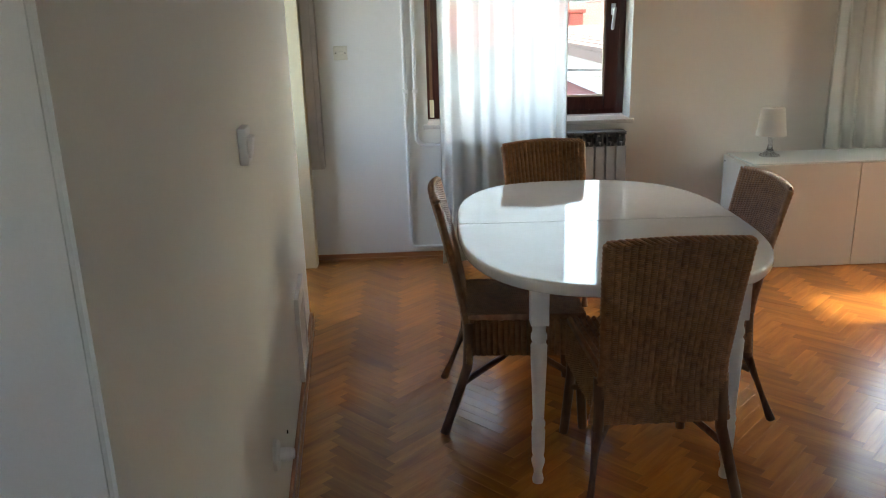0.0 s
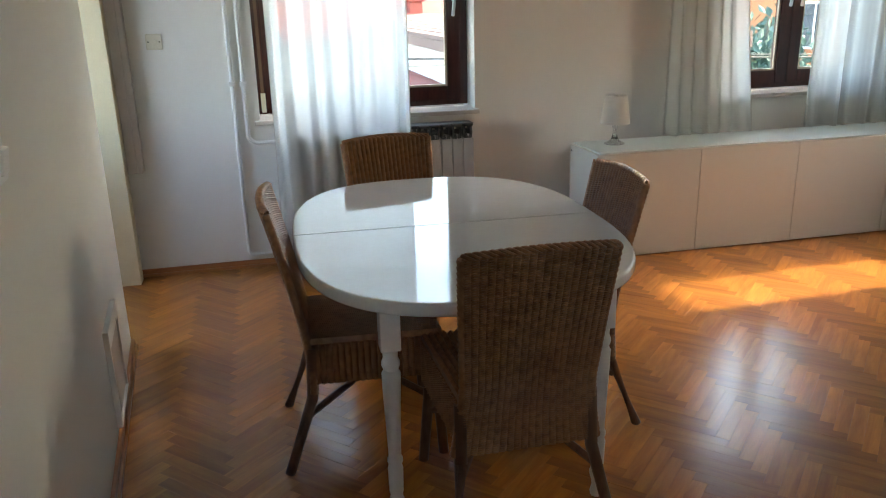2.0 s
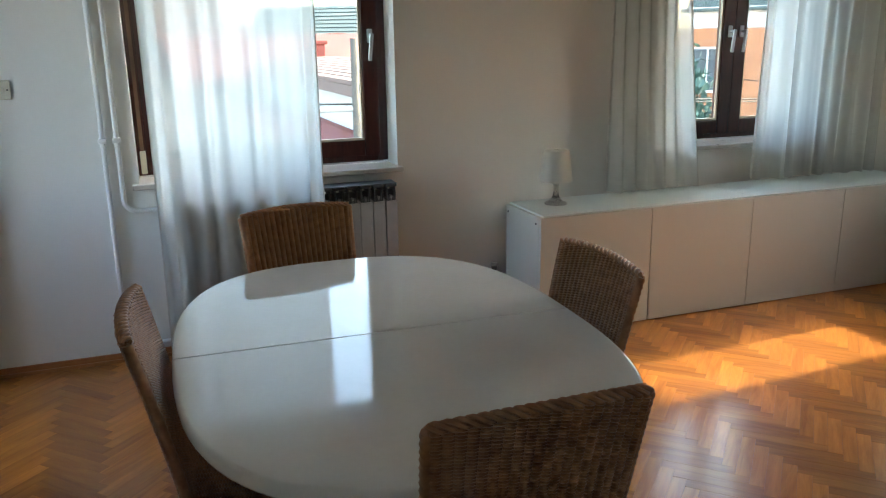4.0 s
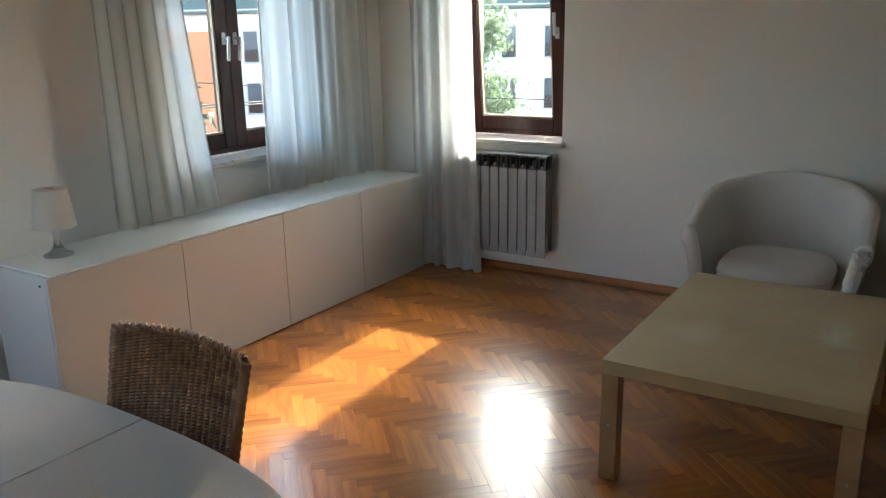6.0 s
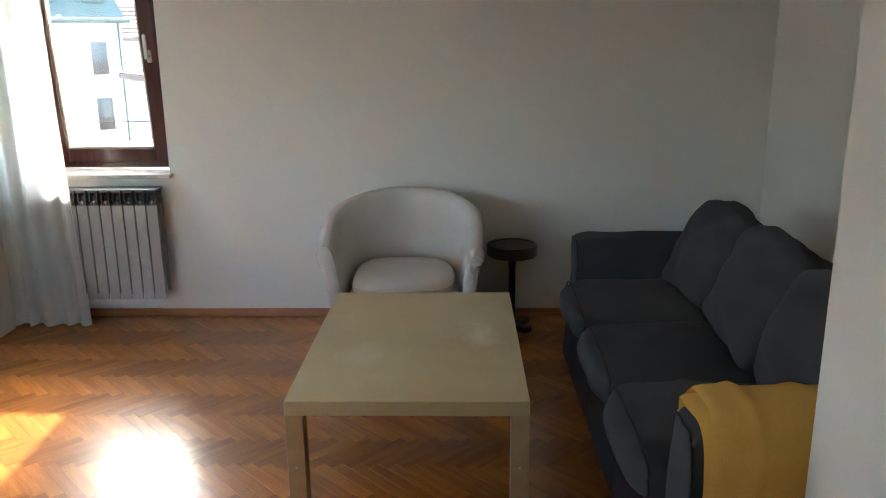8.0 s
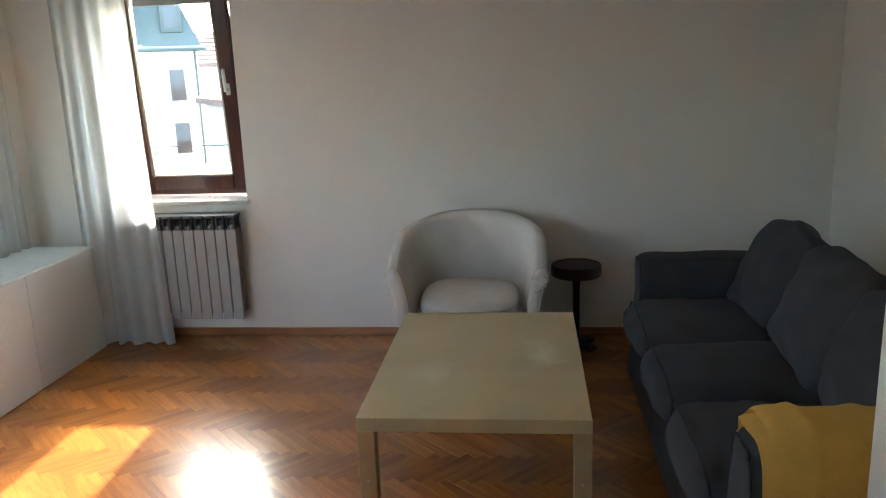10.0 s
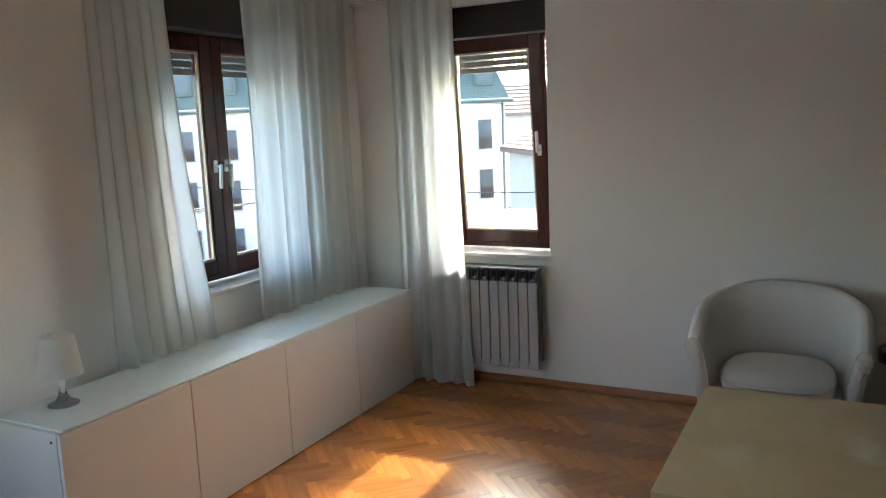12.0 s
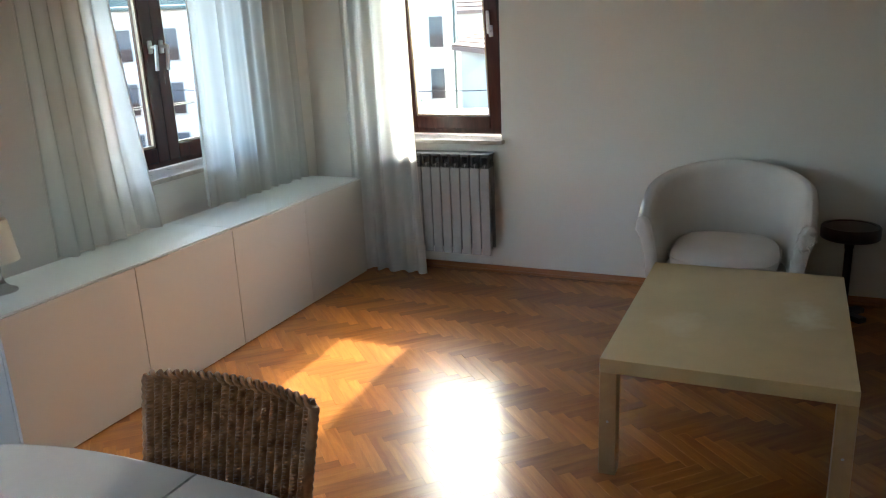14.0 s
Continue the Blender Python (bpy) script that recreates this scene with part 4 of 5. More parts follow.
# loose cover skirt to the floor, with box pleats at the corners
bm = bmesh.new()
n = 200
rows = []
for z, o in ((0.30, 0.0), (0.22, 0.005), (0.12, 0.011), (0.015, 0.020)):
    row = []
    for i in range(n + 1):
        u = i / n
        pleat = 0.012 * sum(math.exp(-((u - c) / 0.006) ** 2) for c in (0.092, 0.365, 0.637, 0.908)) * (0.32 - z) / 0.3
        row.append(bm.verts.new((0.004 + (SL - 0.008) * u, -0.028 + o - pleat + 0.005 * noise.noise(Vector((u * 14, z * 3, 5))) * (0.4 - z), z)))
    rows.append(row)
for a, b in zip(rows, rows[1:]):
    for i in range(n):
        bm.faces.new((a[i], a[i + 1], b[i + 1], b[i]))
for xa, sg in ((0.0, -1), (SL, 1)):
    r0 = [bm.verts.new((xa + sg * 0.006, -SD + 0.02 + (SD - 0.05) * i / 50, 0.30)) for i in range(51)]
    r1 = [bm.verts.new((xa + sg * (0.022 + 0.004 * noise.noise(Vector((i * 0.3, 0, 1)))), -SD + 0.02 + (SD - 0.035) * i / 50, 0.015)) for i in range(51)]
    for i in range(50):
        bm.faces.new((r0[i], r0[i + 1], r1[i + 1], r1[i]))
part("skirt", bm, M_SOFA, sofa, "loose cover skirt reaching the floor", True)
cw = (SL - 2 * AW) / 3
for k in range(3):
    x0 = AW + k * cw
    sink = Matrix.Translation((0, 0, 0.006 * (k - 1)))
    bm = bmesh.new()
    pillow(bm, x0 + 0.003, x0 + cw - 0.003, -SD + 0.24, 0.030, 0.325, 0.462, 0.040, sink, seed=20 + k, e=7, crease=1.2)
    cu = part("seat_cushion", bm, M_SOFA, sofa, "", True)
    bm = bmesh.new()
    seam(bm, (x0 + cw / 2, 0.010, 0.398), (cw / 2 - 0.006, 0.078), 1, 3.4, skew=sink)
    part("piping", bm, M_PIPE, cu, "", True)
    # back cushion: leans back, slimmer and rounder at the top, sagging a little to one side
    lean = Matrix.Translation((0, -SD + 0.36, 0.47)) @ Matrix.Rotation(radians(19 + 2 * (k - 1)), 4, 'X') @ Matrix.Rotation(radians((2.5, -2.0, 3.0)[k]), 4, 'Y')
    bm = bmesh.new()
    pillow(bm, -cw / 2 + 0.012, cw / 2 - 0.012, -0.095, 0.095, -0.02, 0.405, 0.034, None, seed=30 + k, e=10, crease=1.5)
    for v in bm.verts:
        t = max(0.0, min(1.0, (v.co.z + 0.02) / 0.42))
        v.co.y *= 1.06 - 0.36 * t * t
        v.co.z += 0.006 * t * (1 - (2 * v.co.x / cw) ** 2)
        v.co.y += 0.006 * math.sin(v.co.x * 23 + 40 * v.co.z + k) * t
        v.co = lean @ v.co
        v.co.x += x0 + cw / 2
    bc = part("back_cushion", bm, M_SOFA, sofa, "", True)
    bm = bmesh.new()
    seam(bm, (0, 0.0, 0.193), (cw / 2 - 0.008, 0.218), 1, 9.0, skew=Matrix.Translation((x0 + cw / 2, 0, 0)) @ lean)
    part("piping", bm, M_PIPE, bc, "", True)
for x in (0.08, SL - 0.08):
    for y in (-0.10, -SD + 0.08):
        bm = bmesh.new()
        lathe(bm, [(0.02, 0), (0.025, 0.10)], (x, y, 0), 12)
        part("foot", bm, M_SHUTTER, sofa, "", True)

# ---- throw over the sofa's arm ----
M_THROW = surface("mustard_fleece", (0.64, 0.350, 0.060), (0.80, 0.465, 0.100), rough=0.95, scale=7, fine=260, relief=0.6)
throw = thing("throw_blanket", (SOX, SOY, AH), "folded mustard yellow fleece throw over the sofa arm", "blanket")


def fold_layer(off, thick, y0, y1, out, inn, seed):
    """One folded thickness of the throw: down the outside of the arm, over its top and a little down the inside."""
    bm = bmesh.new()
    prof = [((-0.008, -out + (out - 0.05) * k / 14), (-1, 0)) for k in range(15)]
    for k in range(1, 8):
        a = math.pi - math.pi / 2 * k / 8
        prof.append(((0.05 + 0.058 * math.cos(a), -0.05 + 0.058 * math.sin(a)), (math.cos(a), math.sin(a))))
    for k in range(7):
        prof.append(((0.05 + 0.10 * k / 6, 0.008), (0, 1)))
    for k in range(1, 8):
        a = math.pi / 2 - math.pi / 2 * k / 8
        prof.append(((0.15 + 0.058 * math.cos(a), -0.05 + 0.058 * math.sin(a)), (math.cos(a), math.sin(a))))
    for k in range(5):
        prof.append(((0.208, -0.05 - inn * k / 4), (1, 0)))
    ny = 44
    m = len(prof)
    grids = []
    for side in (0, 1):
        g = []
        for i, ((x, z), (nx, nz)) in enumerate(prof):
            row = []
            for j in range(ny + 1):
                t = j / ny
                edge = min(1.0, min(j, ny - j) / 3.0)
                round_in = thick * 0.5 * (1 - math.sqrt(max(0.0, 1 - (1 - edge) ** 2)))
                y = y0 + (y1 - y0) * t + 0.010 * math.sin(i * 0.23 + seed) + 0.012 * (1 - t) * noise.noise(Vector((i * 0.11, seed, 0)))
                crease = 0.010 * math.exp(-((t - 0.20 - 0.02 * math.sin(i * 0.15)) / 0.035) ** 2) + 0.008 * math.exp(-((t - 0.62 + 0.004 * i) / 0.05) ** 2)
                w = 0.006 * noise.noise(Vector((i * 0.10, j * 0.12, seed))) + crease
                d = off + (thick - round_in if side else round_in) + (w if side else w * 0.8)
                row.append(bm.verts.new((x + nx * d, y, z + nz * d)))
            g.append(row)
        grids.append(g)
    for side, g in enumerate(grids):
        for a, b in zip(g, g[1:]):
            for j in range(ny):
                bm.faces.new((a[j], a[j + 1], b[j + 1], b[j]))
    lo, hi = grids
    for i in range(m - 1):
        for j in (0, ny):
            bm.faces.new((lo[i][j], lo[i + 1][j], hi[i + 1][j], hi[i][j]))
    for j in range(ny):
        for i in (0, m - 1):
            bm.faces.new((lo[i][j], lo[i][j + 1], hi[i][j + 1], hi[i][j]))
    return bm


part("under_fold", fold_layer(0.004, 0.018, -0.055, -0.60, 0.36, 0.02, 2.0), M_THROW, throw, "", True)
part("upper_fold", fold_layer(0.024, 0.020, -0.075, -0.585, 0.345, 0.012, 5.0), M_THROW, throw, "", True)


# ---- doorway, switches and small wall fittings ----
M_CASING = surface("cream_door_casing", (0.60, 0.52, 0.34), (0.70, 0.62, 0.42), rough=0.4, scale=5, relief=0.05)
M_PANEL = surface("grey_beige_panel", (0.44, 0.40, 0.36), (0.52, 0.48, 0.44), rough=0.4, scale=5, relief=0.04)
dr = thing("door_casing", (-2.62, 0.36, 0), "cream painted door casing of the side doorway", "door frame", kind="structure")
bm = bmesh.new()
rbox(bm, -0.20, 0.022, -0.025, -0.001, 0, 2.06, 0.004)
rbox(bm, 0.0005, 0.022, -0.0005, 0.075, 0, 2.10, 0.005)
part("jamb", bm, M_CASING, dr, "", True)
bm = bmesh.new()
rbox(bm, -0.025, 0.022, -0.905, -0.03, 2.02, 2.058, 0.004)
part("head", bm, M_CASING, dr, "", True)
wp = thing("wall_cabinet", (-2.575, NY, 0.62), "shallow grey-beige wall cabinet beside the doorway", "cabinet")
bm = bmesh.new()
rbox(bm, -0.02, 0.06, -0.075, -0.001, 0.0, 1.35, 0.006)
part("body", bm, M_PANEL, wp, "", True)
bm = bmesh.new()
rbox(bm, -0.02, 0.035, -0.088, -0.0755, 0.004, 1.346, 0.004)
part("door", bm, M_PANEL, wp, "", True)

sw = thing("light_switch", (-2.379, NY, 1.32), "square ivory plastic wall switch", "switch")
bm = bmesh.new()
rbox(bm, -0.042, 0.042, -0.011, 0, -0.042, 0.042, 0.004, 3)
part("plate", bm, M_PLASTIC, sw, "", True)
bm = bmesh.new()
rbox(bm, -0.018, 0.018, -0.018, -0.0115, -0.010, 0.012, 0.003)
part("rocker", bm, M_PLASTIC, sw, "", True)
for x in (-0.029, 0.029):
    bm = bmesh.new()
    lathe(bm, [(0.004, 0), (0.003, 0.002)], (0, 0, 0), 8, Matrix.Translation((x, -0.011, 0.0)) @ Matrix.Rotation(radians(90), 4, 'X'))
    part("screw", bm, M_DARK, sw)

WT = math.degrees(math.atan(0.088))


def on_west(name, y, z, label, cat):
    """Fittings on the west wall: local x out of the wall, y along it."""
    return thing(name, (LX(y), y, z), label, cat, turn=WT)


s2 = on_west("light_switch", SWY, SWZ, "white plastic rocker switch on the wall", "switch")
bm = bmesh.new()
rbox(bm, 0, 0.022, -0.042, 0.042, -0.045, 0.045, 0.004, 3)
part("plate", bm, M_WPLAST, s2, "", True)
bm = bmesh.new()
rbox(bm, 0.018, 0.032, -0.026, 0.026, -0.026, 0.026, 0.004, 2, Matrix.Rotation(radians(8), 4, 'Y'))
part("rocker", bm, M_WPLAST, s2, "", True)
so = on_west("wall_socket", -2.45, 0.335, "round white wall socket with a plug", "socket")
bm = bmesh.new()
lathe(bm, [(0.045, 0), (0.045, 0.010), (0.038, 0.016), (0.022, 0.018)], (0, 0, 0), 28, Matrix.Rotation(radians(90), 4, 'Y'))
part("plate", bm, M_WPLAST, so, "", True)
bm = bmesh.new()
lathe(bm, [(0.020, 0.018), (0.020, 0.045), (0.013, 0.058)], (0, 0, 0), 20, Matrix.Rotation(radians(90), 4, 'Y'))
part("plug", bm, M_WPLAST, so, "", True)
js = on_west("wall_plug", -2.09, 0.205, "small dark screw hole plug in the wall", "plug")
bm = bmesh.new()
lathe(bm, [(0.007, 0.0), (0.006, 0.004)], (0, 0, 0), 12, Matrix.Rotation(radians(90), 4, 'Y'))
part("cap", bm, M_DARK, js)
pn = on_west("access_panel", -1.255, 0.062, "low grey-beige access hatch with white frame on wall", "hatch")
bm = bmesh.new()
for y0, y1, z0, z1 in ((-0.175, -0.158, 0.0, 0.37), (0.158, 0.175, 0.0, 0.37), (-0.158, 0.158, 0.0, 0.016), (-0.158, 0.158, 0.30, 0.37)):
    rbox(bm, 0, 0.020, y0, y1, z0, z1, 0.003)
part("frame", bm, M_WHITE, pn, "", True)
bm = bmesh.new()
rbox(bm, 0.0, 0.013, -0.155, 0.155, 0.019, 0.297, 0.003)
part("door", bm, M_PANEL, pn, "grey-beige hatch door", True)

strap = thing("shutter_strap", (W1[0] + 0.02, NY + 0.10, 0.90), "brown woven shutter strap with a winder", "strap")
bm = bmesh.new()
rbox(bm, -0.002, 0.016, 0.0, 0.004, 0.10, 1.50, 0.0015)
part("belt", bm, wood("strap_brown", (0.10, 0.045, 0.022), (0.18, 0.085, 0.045), 0.8, (4, 4, 1)), strap)
bm = bmesh.new()
rbox(bm, -0.005, 0.022, -0.012, 0.012, 0.0, 0.11, 0.004)
part("winder", bm, M_PLASTIC, strap, "", True)
vk = thing("pipe_valve", (-0.06, NY, 0.24), "small brass pipe valve low on the wall", "valve")
bm = bmesh.new()
tube(bm, [(0, 0, 0), (0, -0.05, 0)], 0.010, 10)
tube(bm, [(0, -0.05, -0.03), (0, -0.05, 0.04)], 0.016, 10)
part("body", bm, M_RADD, vk, "", True)
bm = bmesh.new()
tube(bm, [(0, -0.05, 0.041), (0, -0.05, 0.06)], 0.020, 10)
part("knob", bm, M_SLAT, vk, "", True)


# ---- outside ----
GZ = -6.5
M_GROUND = surface("street_ground", (0.10, 0.10, 0.095), (0.20, 0.19, 0.18), rough=0.9, scale=0.3, fine=8, relief=0.2)
M_RENDER = surface("white_render", (0.62, 0.61, 0.58), (0.74, 0.73, 0.70), rough=0.9, scale=0.5, fine=14, relief=0.2)
M_BEIGE = surface("beige_render", (0.46, 0.43, 0.38), (0.58, 0.55, 0.49), rough=0.9, scale=0.6, fine=14, relief=0.2)
M_BRICK = surface("orange_facade", (0.34, 0.13, 0.06), (0.44, 0.19, 0.09), rough=0.85, scale=0.8, fine=20, relief=0.2)
M_TILE = surface("red_roof_tile", (0.20, 0.045, 0.032), (0.31, 0.085, 0.06), rough=0.8, scale=0.9, fine=9, relief=0.3)
M_TILEB = surface("brown_roof_tile", (0.16, 0.095, 0.075), (0.25, 0.16, 0.125), rough=0.8, scale=0.9, fine=9, relief=0.3)
M_SLATE = surface("green_slate", (0.060, 0.080, 0.072), (0.11, 0.135, 0.122), rough=0.9, scale=1.2, fine=9, relief=0.3)
M_WINGL = surface("far_window_glass", (0.05, 0.06, 0.07), (0.11, 0.125, 0.14), rough=0.18, scale=1.0, relief=0.0, spec=0.3)
M_CONC = surface("concrete", (0.36, 0.35, 0.32), (0.48, 0.47, 0.44), rough=0.85, scale=2, fine=30, relief=0.2)
M_LEAF = sheer("leaves", (0.15, 0.19, 0.12), (0.22, 0.28, 0.16), 0.0)
M_PINE = surface("conifer_leaves", (0.025, 0.075, 0.058), (0.065, 0.14, 0.11), rough=0.6, scale=3, relief=0.0)
M_BARK = surface("bark", (0.07, 0.05, 0.035), (0.14, 0.11, 0.08), rough=0.9, scale=6, relief=0.4)

bm = bmesh.new()
box(bm, -600, 600, -600, 600, GZ - 0.2, GZ)
solid("ground", bm, M_GROUND, "grey street ground and yards below the house", "ground", "structure")


def gable(bm, w, d, h, rise, over=0.4, th=0.18):
    """Roof over a w x d body at height h, ridge along x."""
    for s in (-1, 1):
        y0 = s * (d / 2 + over)
        dz = over * rise / (d / 2)
        a = [(-w / 2 - over, y0, h - dz), (w / 2 + over, y0, h - dz), (w / 2 + over, 0, h + rise), (-w / 2 - over, 0, h + rise)]
        lo = [bm.verts.new(p) for p in a]
        hi = [bm.verts.new((p[0], p[1], p[2] + th)) for p in a]
        bm.faces.new(lo)
        bm.faces.new(hi)
        for i in range(4):
            bm.faces.new((lo[i], lo[(i + 1) % 4], hi[(i + 1) % 4], hi[i]))


def house(at, turn, w, d, h, rise, wall, roof, label, wins=(), chimneys=(), courses=0):
    """A house: body, gabled roof with tile courses, windows on the front (-y) as (x, z, w, h), chimneys."""
    hs = thing("house", (at[0], at[1], GZ), label, "house", "neighbouring houses", turn=turn)
    bm = bmesh.new()
    box(bm, -w / 2, w / 2, -d / 2, d / 2, 0, h)
    for x in (-w / 2, w / 2):
        vs = [bm.verts.new(p) for p in ((x, -d / 2, h), (x, d / 2, h), (x, 0, h + rise))]
        bm.faces.new(vs)
    part("wall", bm, wall, hs)
    if rise:
        bm = bmesh.new()
        gable(bm, w, d, h, rise)
        rf = part("roof", bm, roof, hs)
        if courses:
            bm = bmesh.new()
            L = math.hypot(d / 2 + 0.4, rise * (d / 2 + 0.4) / (d / 2))
            sl = math.atan2(rise, d / 2)
            for s in (-1, 1):
                for i in range(courses):
                    t = (i + 0.5) / courses
                    y = s * (d / 2 + 0.4) * (1 - t)
                    z = h - 0.4 * rise / (d / 2) + t * L * math.sin(sl) + 0.20
                    m = Matrix.Translation((0, y, z)) @ Matrix.Rotation(-s * sl, 4, 'X')
                    box(bm, -w / 2 - 0.4, w / 2 + 0.4, -0.03 - L / courses * 0.35, 0.03 + L / courses * 0.35, -0.02, 0.05, m @ Matrix.Rotation(s * 0.05, 4, 'X'))
            part("tile_course", bm, roof, rf)
        for x, y, cw, ch in chimneys:
            bm = bmesh.new()
            zt = h + rise * (1 - abs(y) / (d / 2))
            rbox(bm, x - cw / 2, x + cw / 2, y - cw / 2, y + cw / 2, zt - 0.6, zt + ch, 0.03)
            rbox(bm, x - cw / 2 - 0.08, x + cw / 2 + 0.08, y - cw / 2 - 0.08, y + cw / 2 + 0.08, zt + ch, zt + ch + 0.14, 0.03)
            part("chimney", bm, roof, rf)
    for x, z, ww, wh in wins:
        bm = bmesh.new()
        y = -d / 2
        for a0, a1, b0, b1 in ((x - ww / 2 - 0.08, x - ww / 2, z - 0.08, z + wh + 0.08), (x + ww / 2, x + ww / 2 + 0.08, z - 0.08, z + wh + 0.08),
                               (x - ww / 2, x + ww / 2, z - 0.08, z), (x - ww / 2, x + ww / 2, z + wh, z + wh + 0.08)):
            box(bm, a0, a1, y - 0.07, y - 0.004, b0, b1)
        box(bm, x - 0.03, x + 0.03, y - 0.06, y - 0.004, z, z + wh)
        wd = part("window", bm, M_RENDER, hs)
        bm = bmesh.new()
        box(bm, x - ww / 2, x - 0.03, y - 0.03, y - 0.004, z, z + wh)
        box(bm, x + 0.03, x + ww / 2, y - 0.03, y - 0.004, z, z + wh)
        part("pane", bm, M_WINGL, wd)
    return hs


def leafy(name, at, h, r, leafmat, label, seed, n=1500, size=0.22, slim=1.0, bare=0.25):
    rnd = random.Random(seed)
    t = thing(name, (at[0], at[1], GZ), label, "tree")
    bm = bmesh.new()
    tube(bm, [(0, 0, 0), (0.08, 0.05, h * 0.35), (-0.05, 0.1, h * 0.7), (0, 0, h * 0.95)], 0.18, 8, 0.03)
    limbs = []
    for i in range(26):
        z = h * (bare + (0.9 - bare) * i / 26)
        a = rnd.uniform(0, 6.28)
        q = r * rnd.uniform(0.5, 0.95) * (1 - 0.5 * i / 26) * slim
        e = Vector((q * math.cos(a), q * math.sin(a), z + q * 0.45))
        tube(bm, [(0, 0, z), e * 0.5 + Vector((0, 0, z * 0.5)), e], 0.05, 5, 0.012)
        limbs.append((Vector((0, 0, z)), e))
    part("trunk", bm, M_BARK, t)
    verts, faces = [], []
    for i in range(n):
        a, e = rnd.choice(limbs)
        c = a.lerp(e, rnd.uniform(0.3, 1.1)) + Vector((rnd.gauss(0, 0.35), rnd.gauss(0, 0.35), rnd.gauss(0, 0.3))) * r * 0.35
        m = Euler((rnd.uniform(0, 6), rnd.uniform(0, 6), rnd.uniform(0, 6))).to_matrix()
        s = size * rnd.uniform(0.6, 1.3)
        k = len(verts)
        verts += [c + m @ Vector(p) * s for p in ((-0.5, 0, 0), (0, -0.28, 0.06), (0.5, 0, 0), (0, 0.28, 0.06))]
        faces.append((k, k + 1, k + 2, k + 3))
    me = bpy.data.meshes.new("crown")
    me.from_pydata([tuple(v) for v in verts], [], faces)
    me.materials.append(leafmat)
    cr = new("crown", me)
    cr.parent = t
    cr["kind"] = "stuff"
    return t



house((3.65, 15.0), -90, 14, 4.0, 7.18, 0.16, M_RENDER, M_TILEB, "low white outbuilding with a brown tiled roof", courses=9)
house((1.35, 13.0), -90, 12, 1.2, 6.2, 0.12, M_RENDER, M_TILE, "low shed with a faded pink tiled roof")
house((4.6, 27.0), 4, 11, 7.0, 6.95, 1.2, M_BEIGE, M_TILE, "house with a bright red tiled roof and chimney", wins=((-3, 3.5, 1.0, 1.3), (0, 3.5, 1.0, 1.3), (3, 3.5, 1.0, 1.3)), chimneys=((-0.9, -2.0, 0.5, 0.5), (0.8, 1.2, 0.5, 0.5)))
house((9.8, 41.0), -25, 11, 8.0, 7.9, 1.9, M_RENDER, M_SLATE, "white house with a green metal roof", courses=10, wins=((-2, 4.5, 1.1, 1.4), (2, 4.5, 1.1, 1.4)), chimneys=((1.0, 1.0, 0.8, 1.0),))
house((-6.0, 58.0), 10, 18, 9.0, 8.0, 3.4, M_BEIGE, M_TILEB, "distant house with a brown tiled roof", courses=10, wins=((-5, 5, 1.1, 1.4), (0, 5, 1.1, 1.4), (5, 5, 1.1, 1.4)))
house((18.0, 70.0), -20, 26, 10.0, 7.8, 1.8, M_RENDER, M_TILE, "distant white house with a red roof", courses=10, wins=((-6, 5, 1.2, 1.5), (0, 5, 1.2, 1.5), (6, 5, 1.2, 1.5)))
house((17.4, 23.0), -40, 7.0, 6.0, 8.3, 0, M_BRICK, M_TILE, "orange rendered apartment house with white balconies", wins=((-2.0, 3.4, 1.2, 1.4), (1.4, 3.4, 1.2, 1.4), (-2.0, 6.2, 1.2, 1.4), (1.4, 6.2, 1.2, 1.4)))


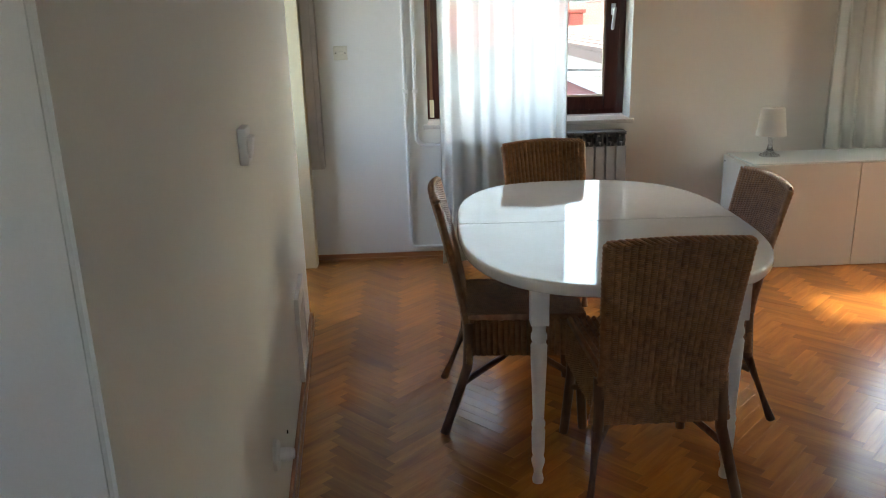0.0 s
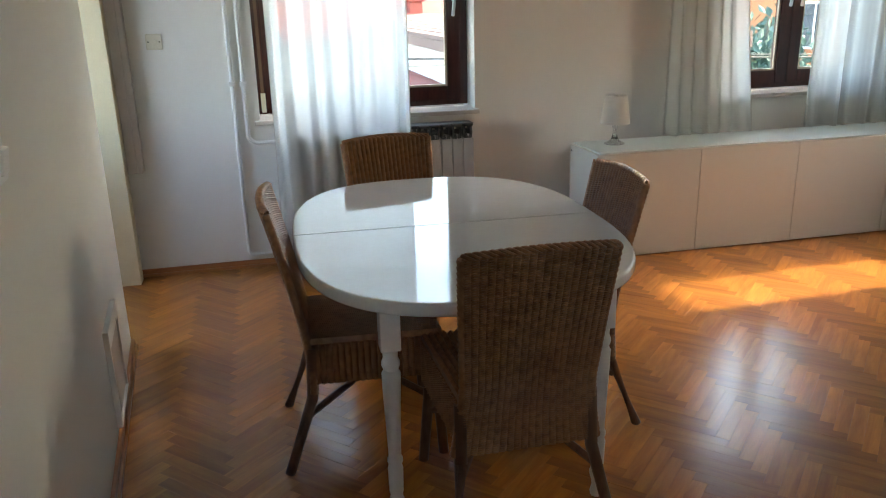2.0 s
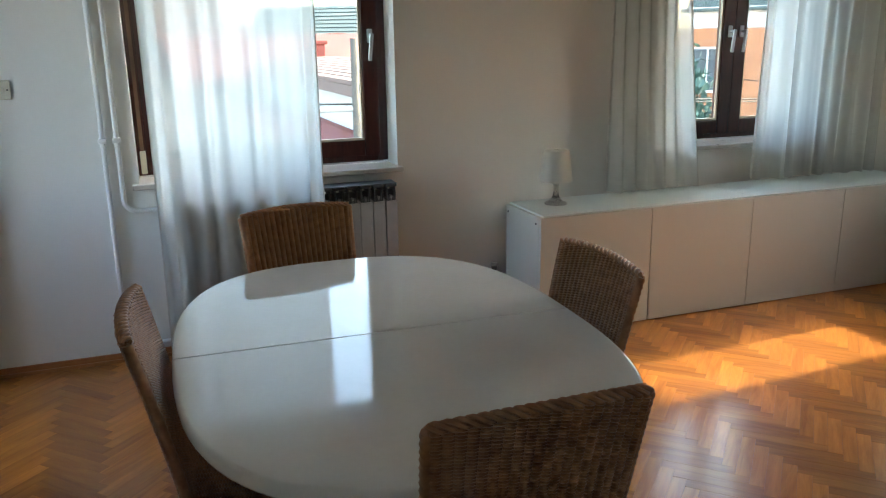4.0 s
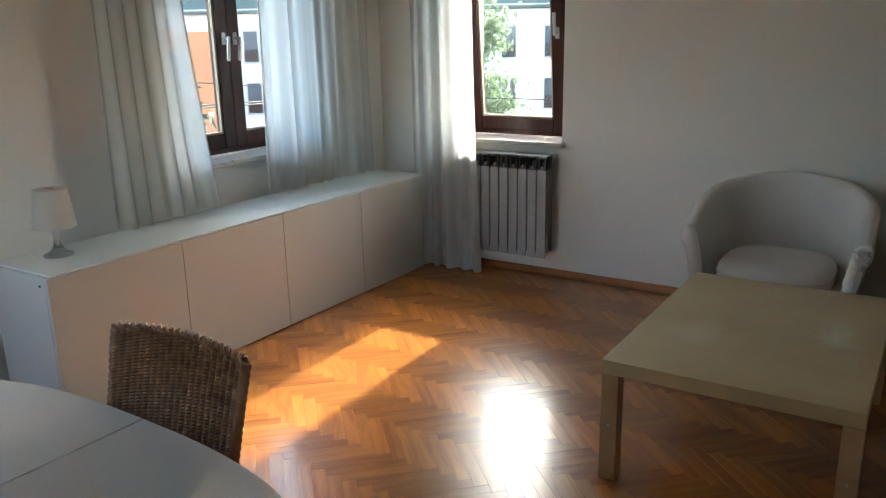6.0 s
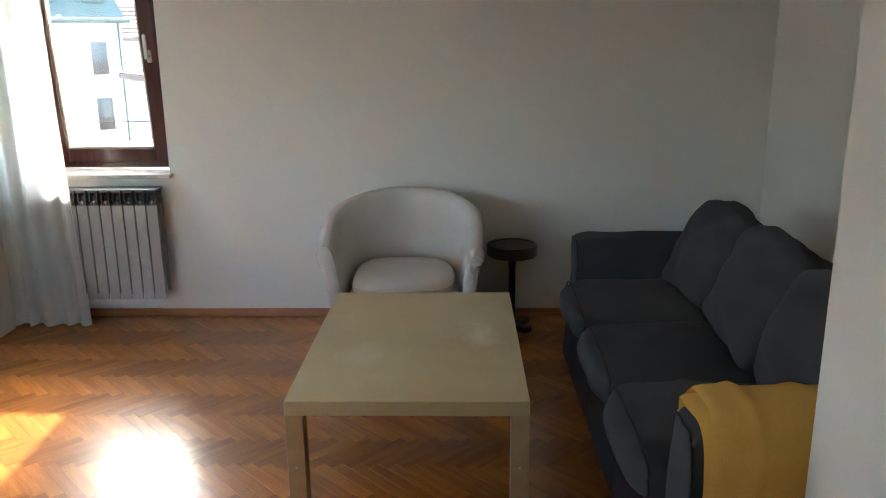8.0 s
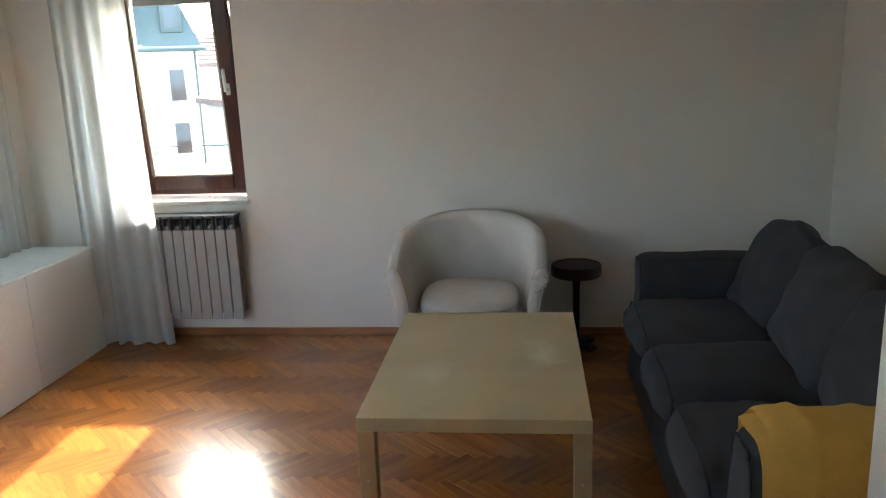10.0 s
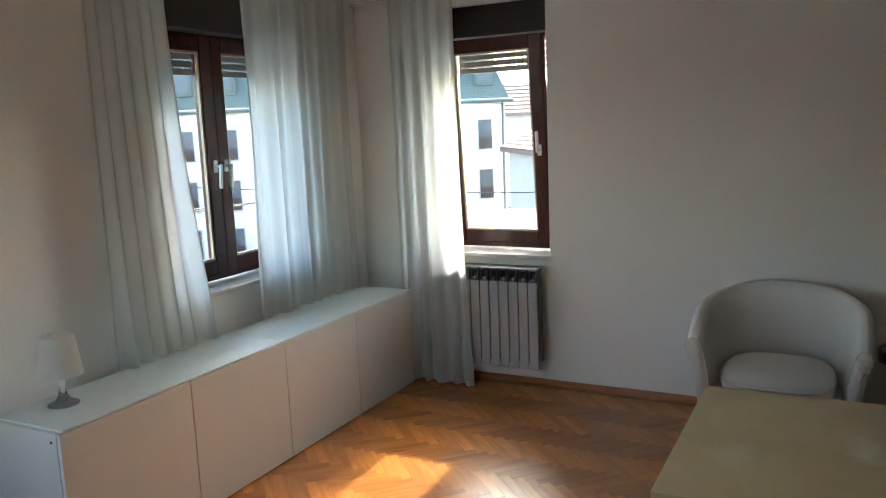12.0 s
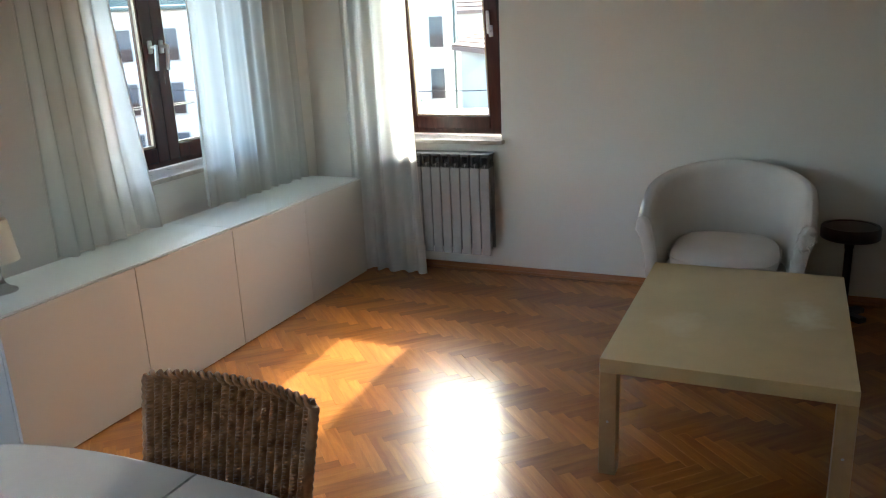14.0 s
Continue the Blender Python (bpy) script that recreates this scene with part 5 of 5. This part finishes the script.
def mansard(at, turn, w, d, h):
    b = thing("apartment_building", (at[0], at[1], GZ), "white apartment building with a green slate mansard roof", "building", turn=turn)
    bm = bmesh.new()
    box(bm, -w / 2, w / 2, -d / 2, d / 2, 0, h)
    box(bm, -w / 2 - 0.35, w / 2 + 0.35, -d / 2 - 0.35, d / 2 + 0.35, h, h + 0.25)
    part("wall", bm, M_RENDER, b)
    bm = bmesh.new()
    lo = [bm.verts.new((sx * (w / 2 + 0.2), sy * (d / 2 + 0.2), h + 0.25)) for sx, sy in ((-1, -1), (1, -1), (1, 1), (-1, 1))]
    hi = [bm.verts.new((sx * (w / 2 - 0.9), sy * (d / 2 - 0.9), h + 3.2)) for sx, sy in ((-1, -1), (1, -1), (1, 1), (-1, 1))]
    tp = [bm.verts.new((sx * (w / 2 - 3.5), sy * 0.3, h + 4.4)) for sx, sy in ((-1, -1), (1, -1), (1, 1), (-1, 1))]
    for a, c in ((lo, hi), (hi, tp)):
        for i in range(4):
            bm.faces.new((a[i], a[(i + 1) % 4], c[(i + 1) % 4], c[i]))
    bm.faces.new(tp)
    rf = part("roof", bm, M_SLATE, b, "green slate mansard roof")
    for face in (0, 1):
        span = w if face == 0 else d
        out = d / 2 if face == 0 else w / 2
        m = Matrix.Identity(4) if face == 0 else Matrix.Rotation(radians(-90), 4, 'Z')
        n = int(span / 2.05)
        for i in range(n):
            x = -span / 2 + span * (i + 0.5) / n
            bm = bmesh.new()
            rbox(bm, x - 0.5, x + 0.5, -out - 0.02, -out + 1.4, h + 0.9, h + 2.5, 0.04, 1, m)
            dm = part("dormer", bm, M_SLATE, rf)
            bm = bmesh.new()
            box(bm, x - 0.34, x + 0.34, -out - 0.05, -out - 0.025, h + 1.1, h + 2.3, m)
            part("dormer_window", bm, M_WINGL, rf)
            for z in (1.8, 4.3, 6.9):
                if z + 1.4 > h:
                    continue
                bm = bmesh.new()
                for a0, a1, b0, b1 in ((x - 0.42, x - 0.35, z, z + 1.5), (x + 0.35, x + 0.42, z, z + 1.5), (x - 0.42, x + 0.42, z + 1.5, z + 1.58), (x - 0.5, x + 0.5, z - 0.1, z)):
                    box(bm, a0, a1, -out - 0.06, -out - 0.003, b0, b1, m)
                wd = part("window", bm, M_CONC, b)
                bm = bmesh.new()
                box(bm, x - 0.35, x + 0.35, -out - 0.02, -out - 0.003, z, z + 1.5, m)
                part("pane", bm, M_WINGL, wd)
                bm = bmesh.new()
                box(bm, x - 0.35, x + 0.35, -out - 0.10, -out - 0.07, z, z + 0.6, m)
                part("railing", bm, M_SHUTTER, wd, "dark metal balustrade")
    bm = bmesh.new()
    tube(bm, [(-w / 2 - 0.38, -d / 2 - 0.38, h + 0.1), (w / 2 + 0.38, -d / 2 - 0.38, h + 0.1)], 0.09, 8)
    tube(bm, [(w / 2 - 0.15, -d / 2 - 0.12, h), (w / 2 - 0.15, -d / 2 - 0.12, 0)], 0.06, 8)
    part("gutter", bm, M_SLATE, b)
    return b


mansard((35.7, 25.9), -58, 22.0, 11.0, 9.25)
house((32.6, 7.4), -145.7, 10.3, 6.0, 6.95, 1.4, M_BEIGE, M_TILEB, "beige house with a brown tiled gable roof", courses=10, chimneys=((-1.0, 0.8, 0.5, 0.7),))
house((24.0, 7.5), -70, 9.0, 4.0, 4.4, 0.6, M_RENDER, M_CONC, "low white garage building with a grey roof")
house((75.0, 30.0), -70, 40, 12.0, 9.0, 3.0, M_BEIGE, M_TILEB, "distant row house with a brown roof", courses=8, wins=tuple((x, 5.5, 1.3, 1.5) for x in range(-16, 17, 4)))
leafy("deciduous_tree", (24.2, 12.6), 11.0, 2.5, M_LEAF, "leafy green street tree with thin branches", 4, 6800, 0.22, 1.0, 0.22)
leafy("conifer_tree", (7.3, 9.0), 7.95, 2.2, M_PINE, "bluish green conifer in the yard", 9, 5200, 0.20, 0.9, 0.3)
po = thing("utility_pole", (0.60, 6.2, GZ), "grey concrete utility pole with wires", "pole")
bm = bmesh.new()
tube(bm, [(0, 0, 0), (0, 0, 8.05)], 0.075, 12, 0.045)
part("post", bm, surface("weathered_pole_wood", (0.10, 0.085, 0.07), (0.20, 0.175, 0.145), rough=0.9, scale=4), po, "", True)
bm = bmesh.new()
tube(bm, [(-0.7, 0, 7.2), (0.7, 0.0, 7.2)], 0.03, 8)
part("crossarm", bm, M_CONC, po)
for k, x in enumerate((-0.6, 0.6)):
    bm = bmesh.new()
    tube(bm, [(x + 0.0, 0, 7.28), (x + 9, 1.2, 6.9), (x + 17, 2.5, 6.8), (x + 26, 3.8, 7.1)], 0.012, 5)
    part("wire", bm, M_DARK, po)
    bm = bmesh.new()
    lathe(bm, [(0.03, 0), (0.045, 0.03), (0.03, 0.08)], (x, 0, 7.22), 10)
    part("insulator", bm, M_RENDER, po)


cb = thing("overhead_cable", (19.0, 12.0, -0.35), "thin dark overhead cable across the street", "cable")
bm = bmesh.new()
tube(bm, [(-2, 8, 0.5), (0, 0, 0.05), (1.0, -6, -0.02), (2.4, -14, 0.3)], 0.016, 6)
part("wire", bm, M_DARK, cb)


# ---- parquet ----
BL, BW = 0.30, 0.050
GAP = 0.00015


def block_mesh(mat):
    bm = bmesh.new()
    box(bm, -BL / 2 + GAP, BL / 2 - GAP, -BW / 2 + GAP, BW / 2 - GAP, -0.010, 0.0)
    bmesh.ops.bevel(bm, geom=[e for e in bm.edges if min(v.co.z for v in e.verts) > -0.001], offset=0.0004, segments=1, affect='EDGES')
    return finish("parquet_block", bm, mat)


floor = bpy.data.objects["floor"]
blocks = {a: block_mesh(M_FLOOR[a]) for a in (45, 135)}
rows = []
S = math.sqrt(0.5)
for i in range(-200, 201):
    for j in range(-30, 31):
        ox, oy = i * BW + j * BL, i * BW - j * BL
        for kind in (0, 1):
            cx, cy = (ox + BL / 2, oy + BW / 2) if kind == 0 else (ox + BL + BW / 2, oy + BW - BL / 2)
            x, y = (cx - cy) * S + PX, (cx + cy) * S + PY
            if -3.35 < x < EX + 0.1 and -5.85 < y < NY + 0.1 and not (x > 0.25 and y < SY - 0.05):
                rows.append((x, y, 45 if kind == 0 else 135))
rnd = random.Random(12)
near = sorted(rows, key=lambda r: max(abs(r[0] - 0.35) / 1.15, abs(r[1] + 1.45) / 1.0))
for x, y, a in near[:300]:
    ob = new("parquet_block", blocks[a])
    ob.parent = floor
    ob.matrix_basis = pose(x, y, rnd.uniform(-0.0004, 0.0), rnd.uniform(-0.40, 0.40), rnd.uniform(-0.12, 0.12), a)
src = [v.co.copy() for v in blocks[45].vertices]
polys = [tuple(p.vertices) for p in blocks[45].polygons]
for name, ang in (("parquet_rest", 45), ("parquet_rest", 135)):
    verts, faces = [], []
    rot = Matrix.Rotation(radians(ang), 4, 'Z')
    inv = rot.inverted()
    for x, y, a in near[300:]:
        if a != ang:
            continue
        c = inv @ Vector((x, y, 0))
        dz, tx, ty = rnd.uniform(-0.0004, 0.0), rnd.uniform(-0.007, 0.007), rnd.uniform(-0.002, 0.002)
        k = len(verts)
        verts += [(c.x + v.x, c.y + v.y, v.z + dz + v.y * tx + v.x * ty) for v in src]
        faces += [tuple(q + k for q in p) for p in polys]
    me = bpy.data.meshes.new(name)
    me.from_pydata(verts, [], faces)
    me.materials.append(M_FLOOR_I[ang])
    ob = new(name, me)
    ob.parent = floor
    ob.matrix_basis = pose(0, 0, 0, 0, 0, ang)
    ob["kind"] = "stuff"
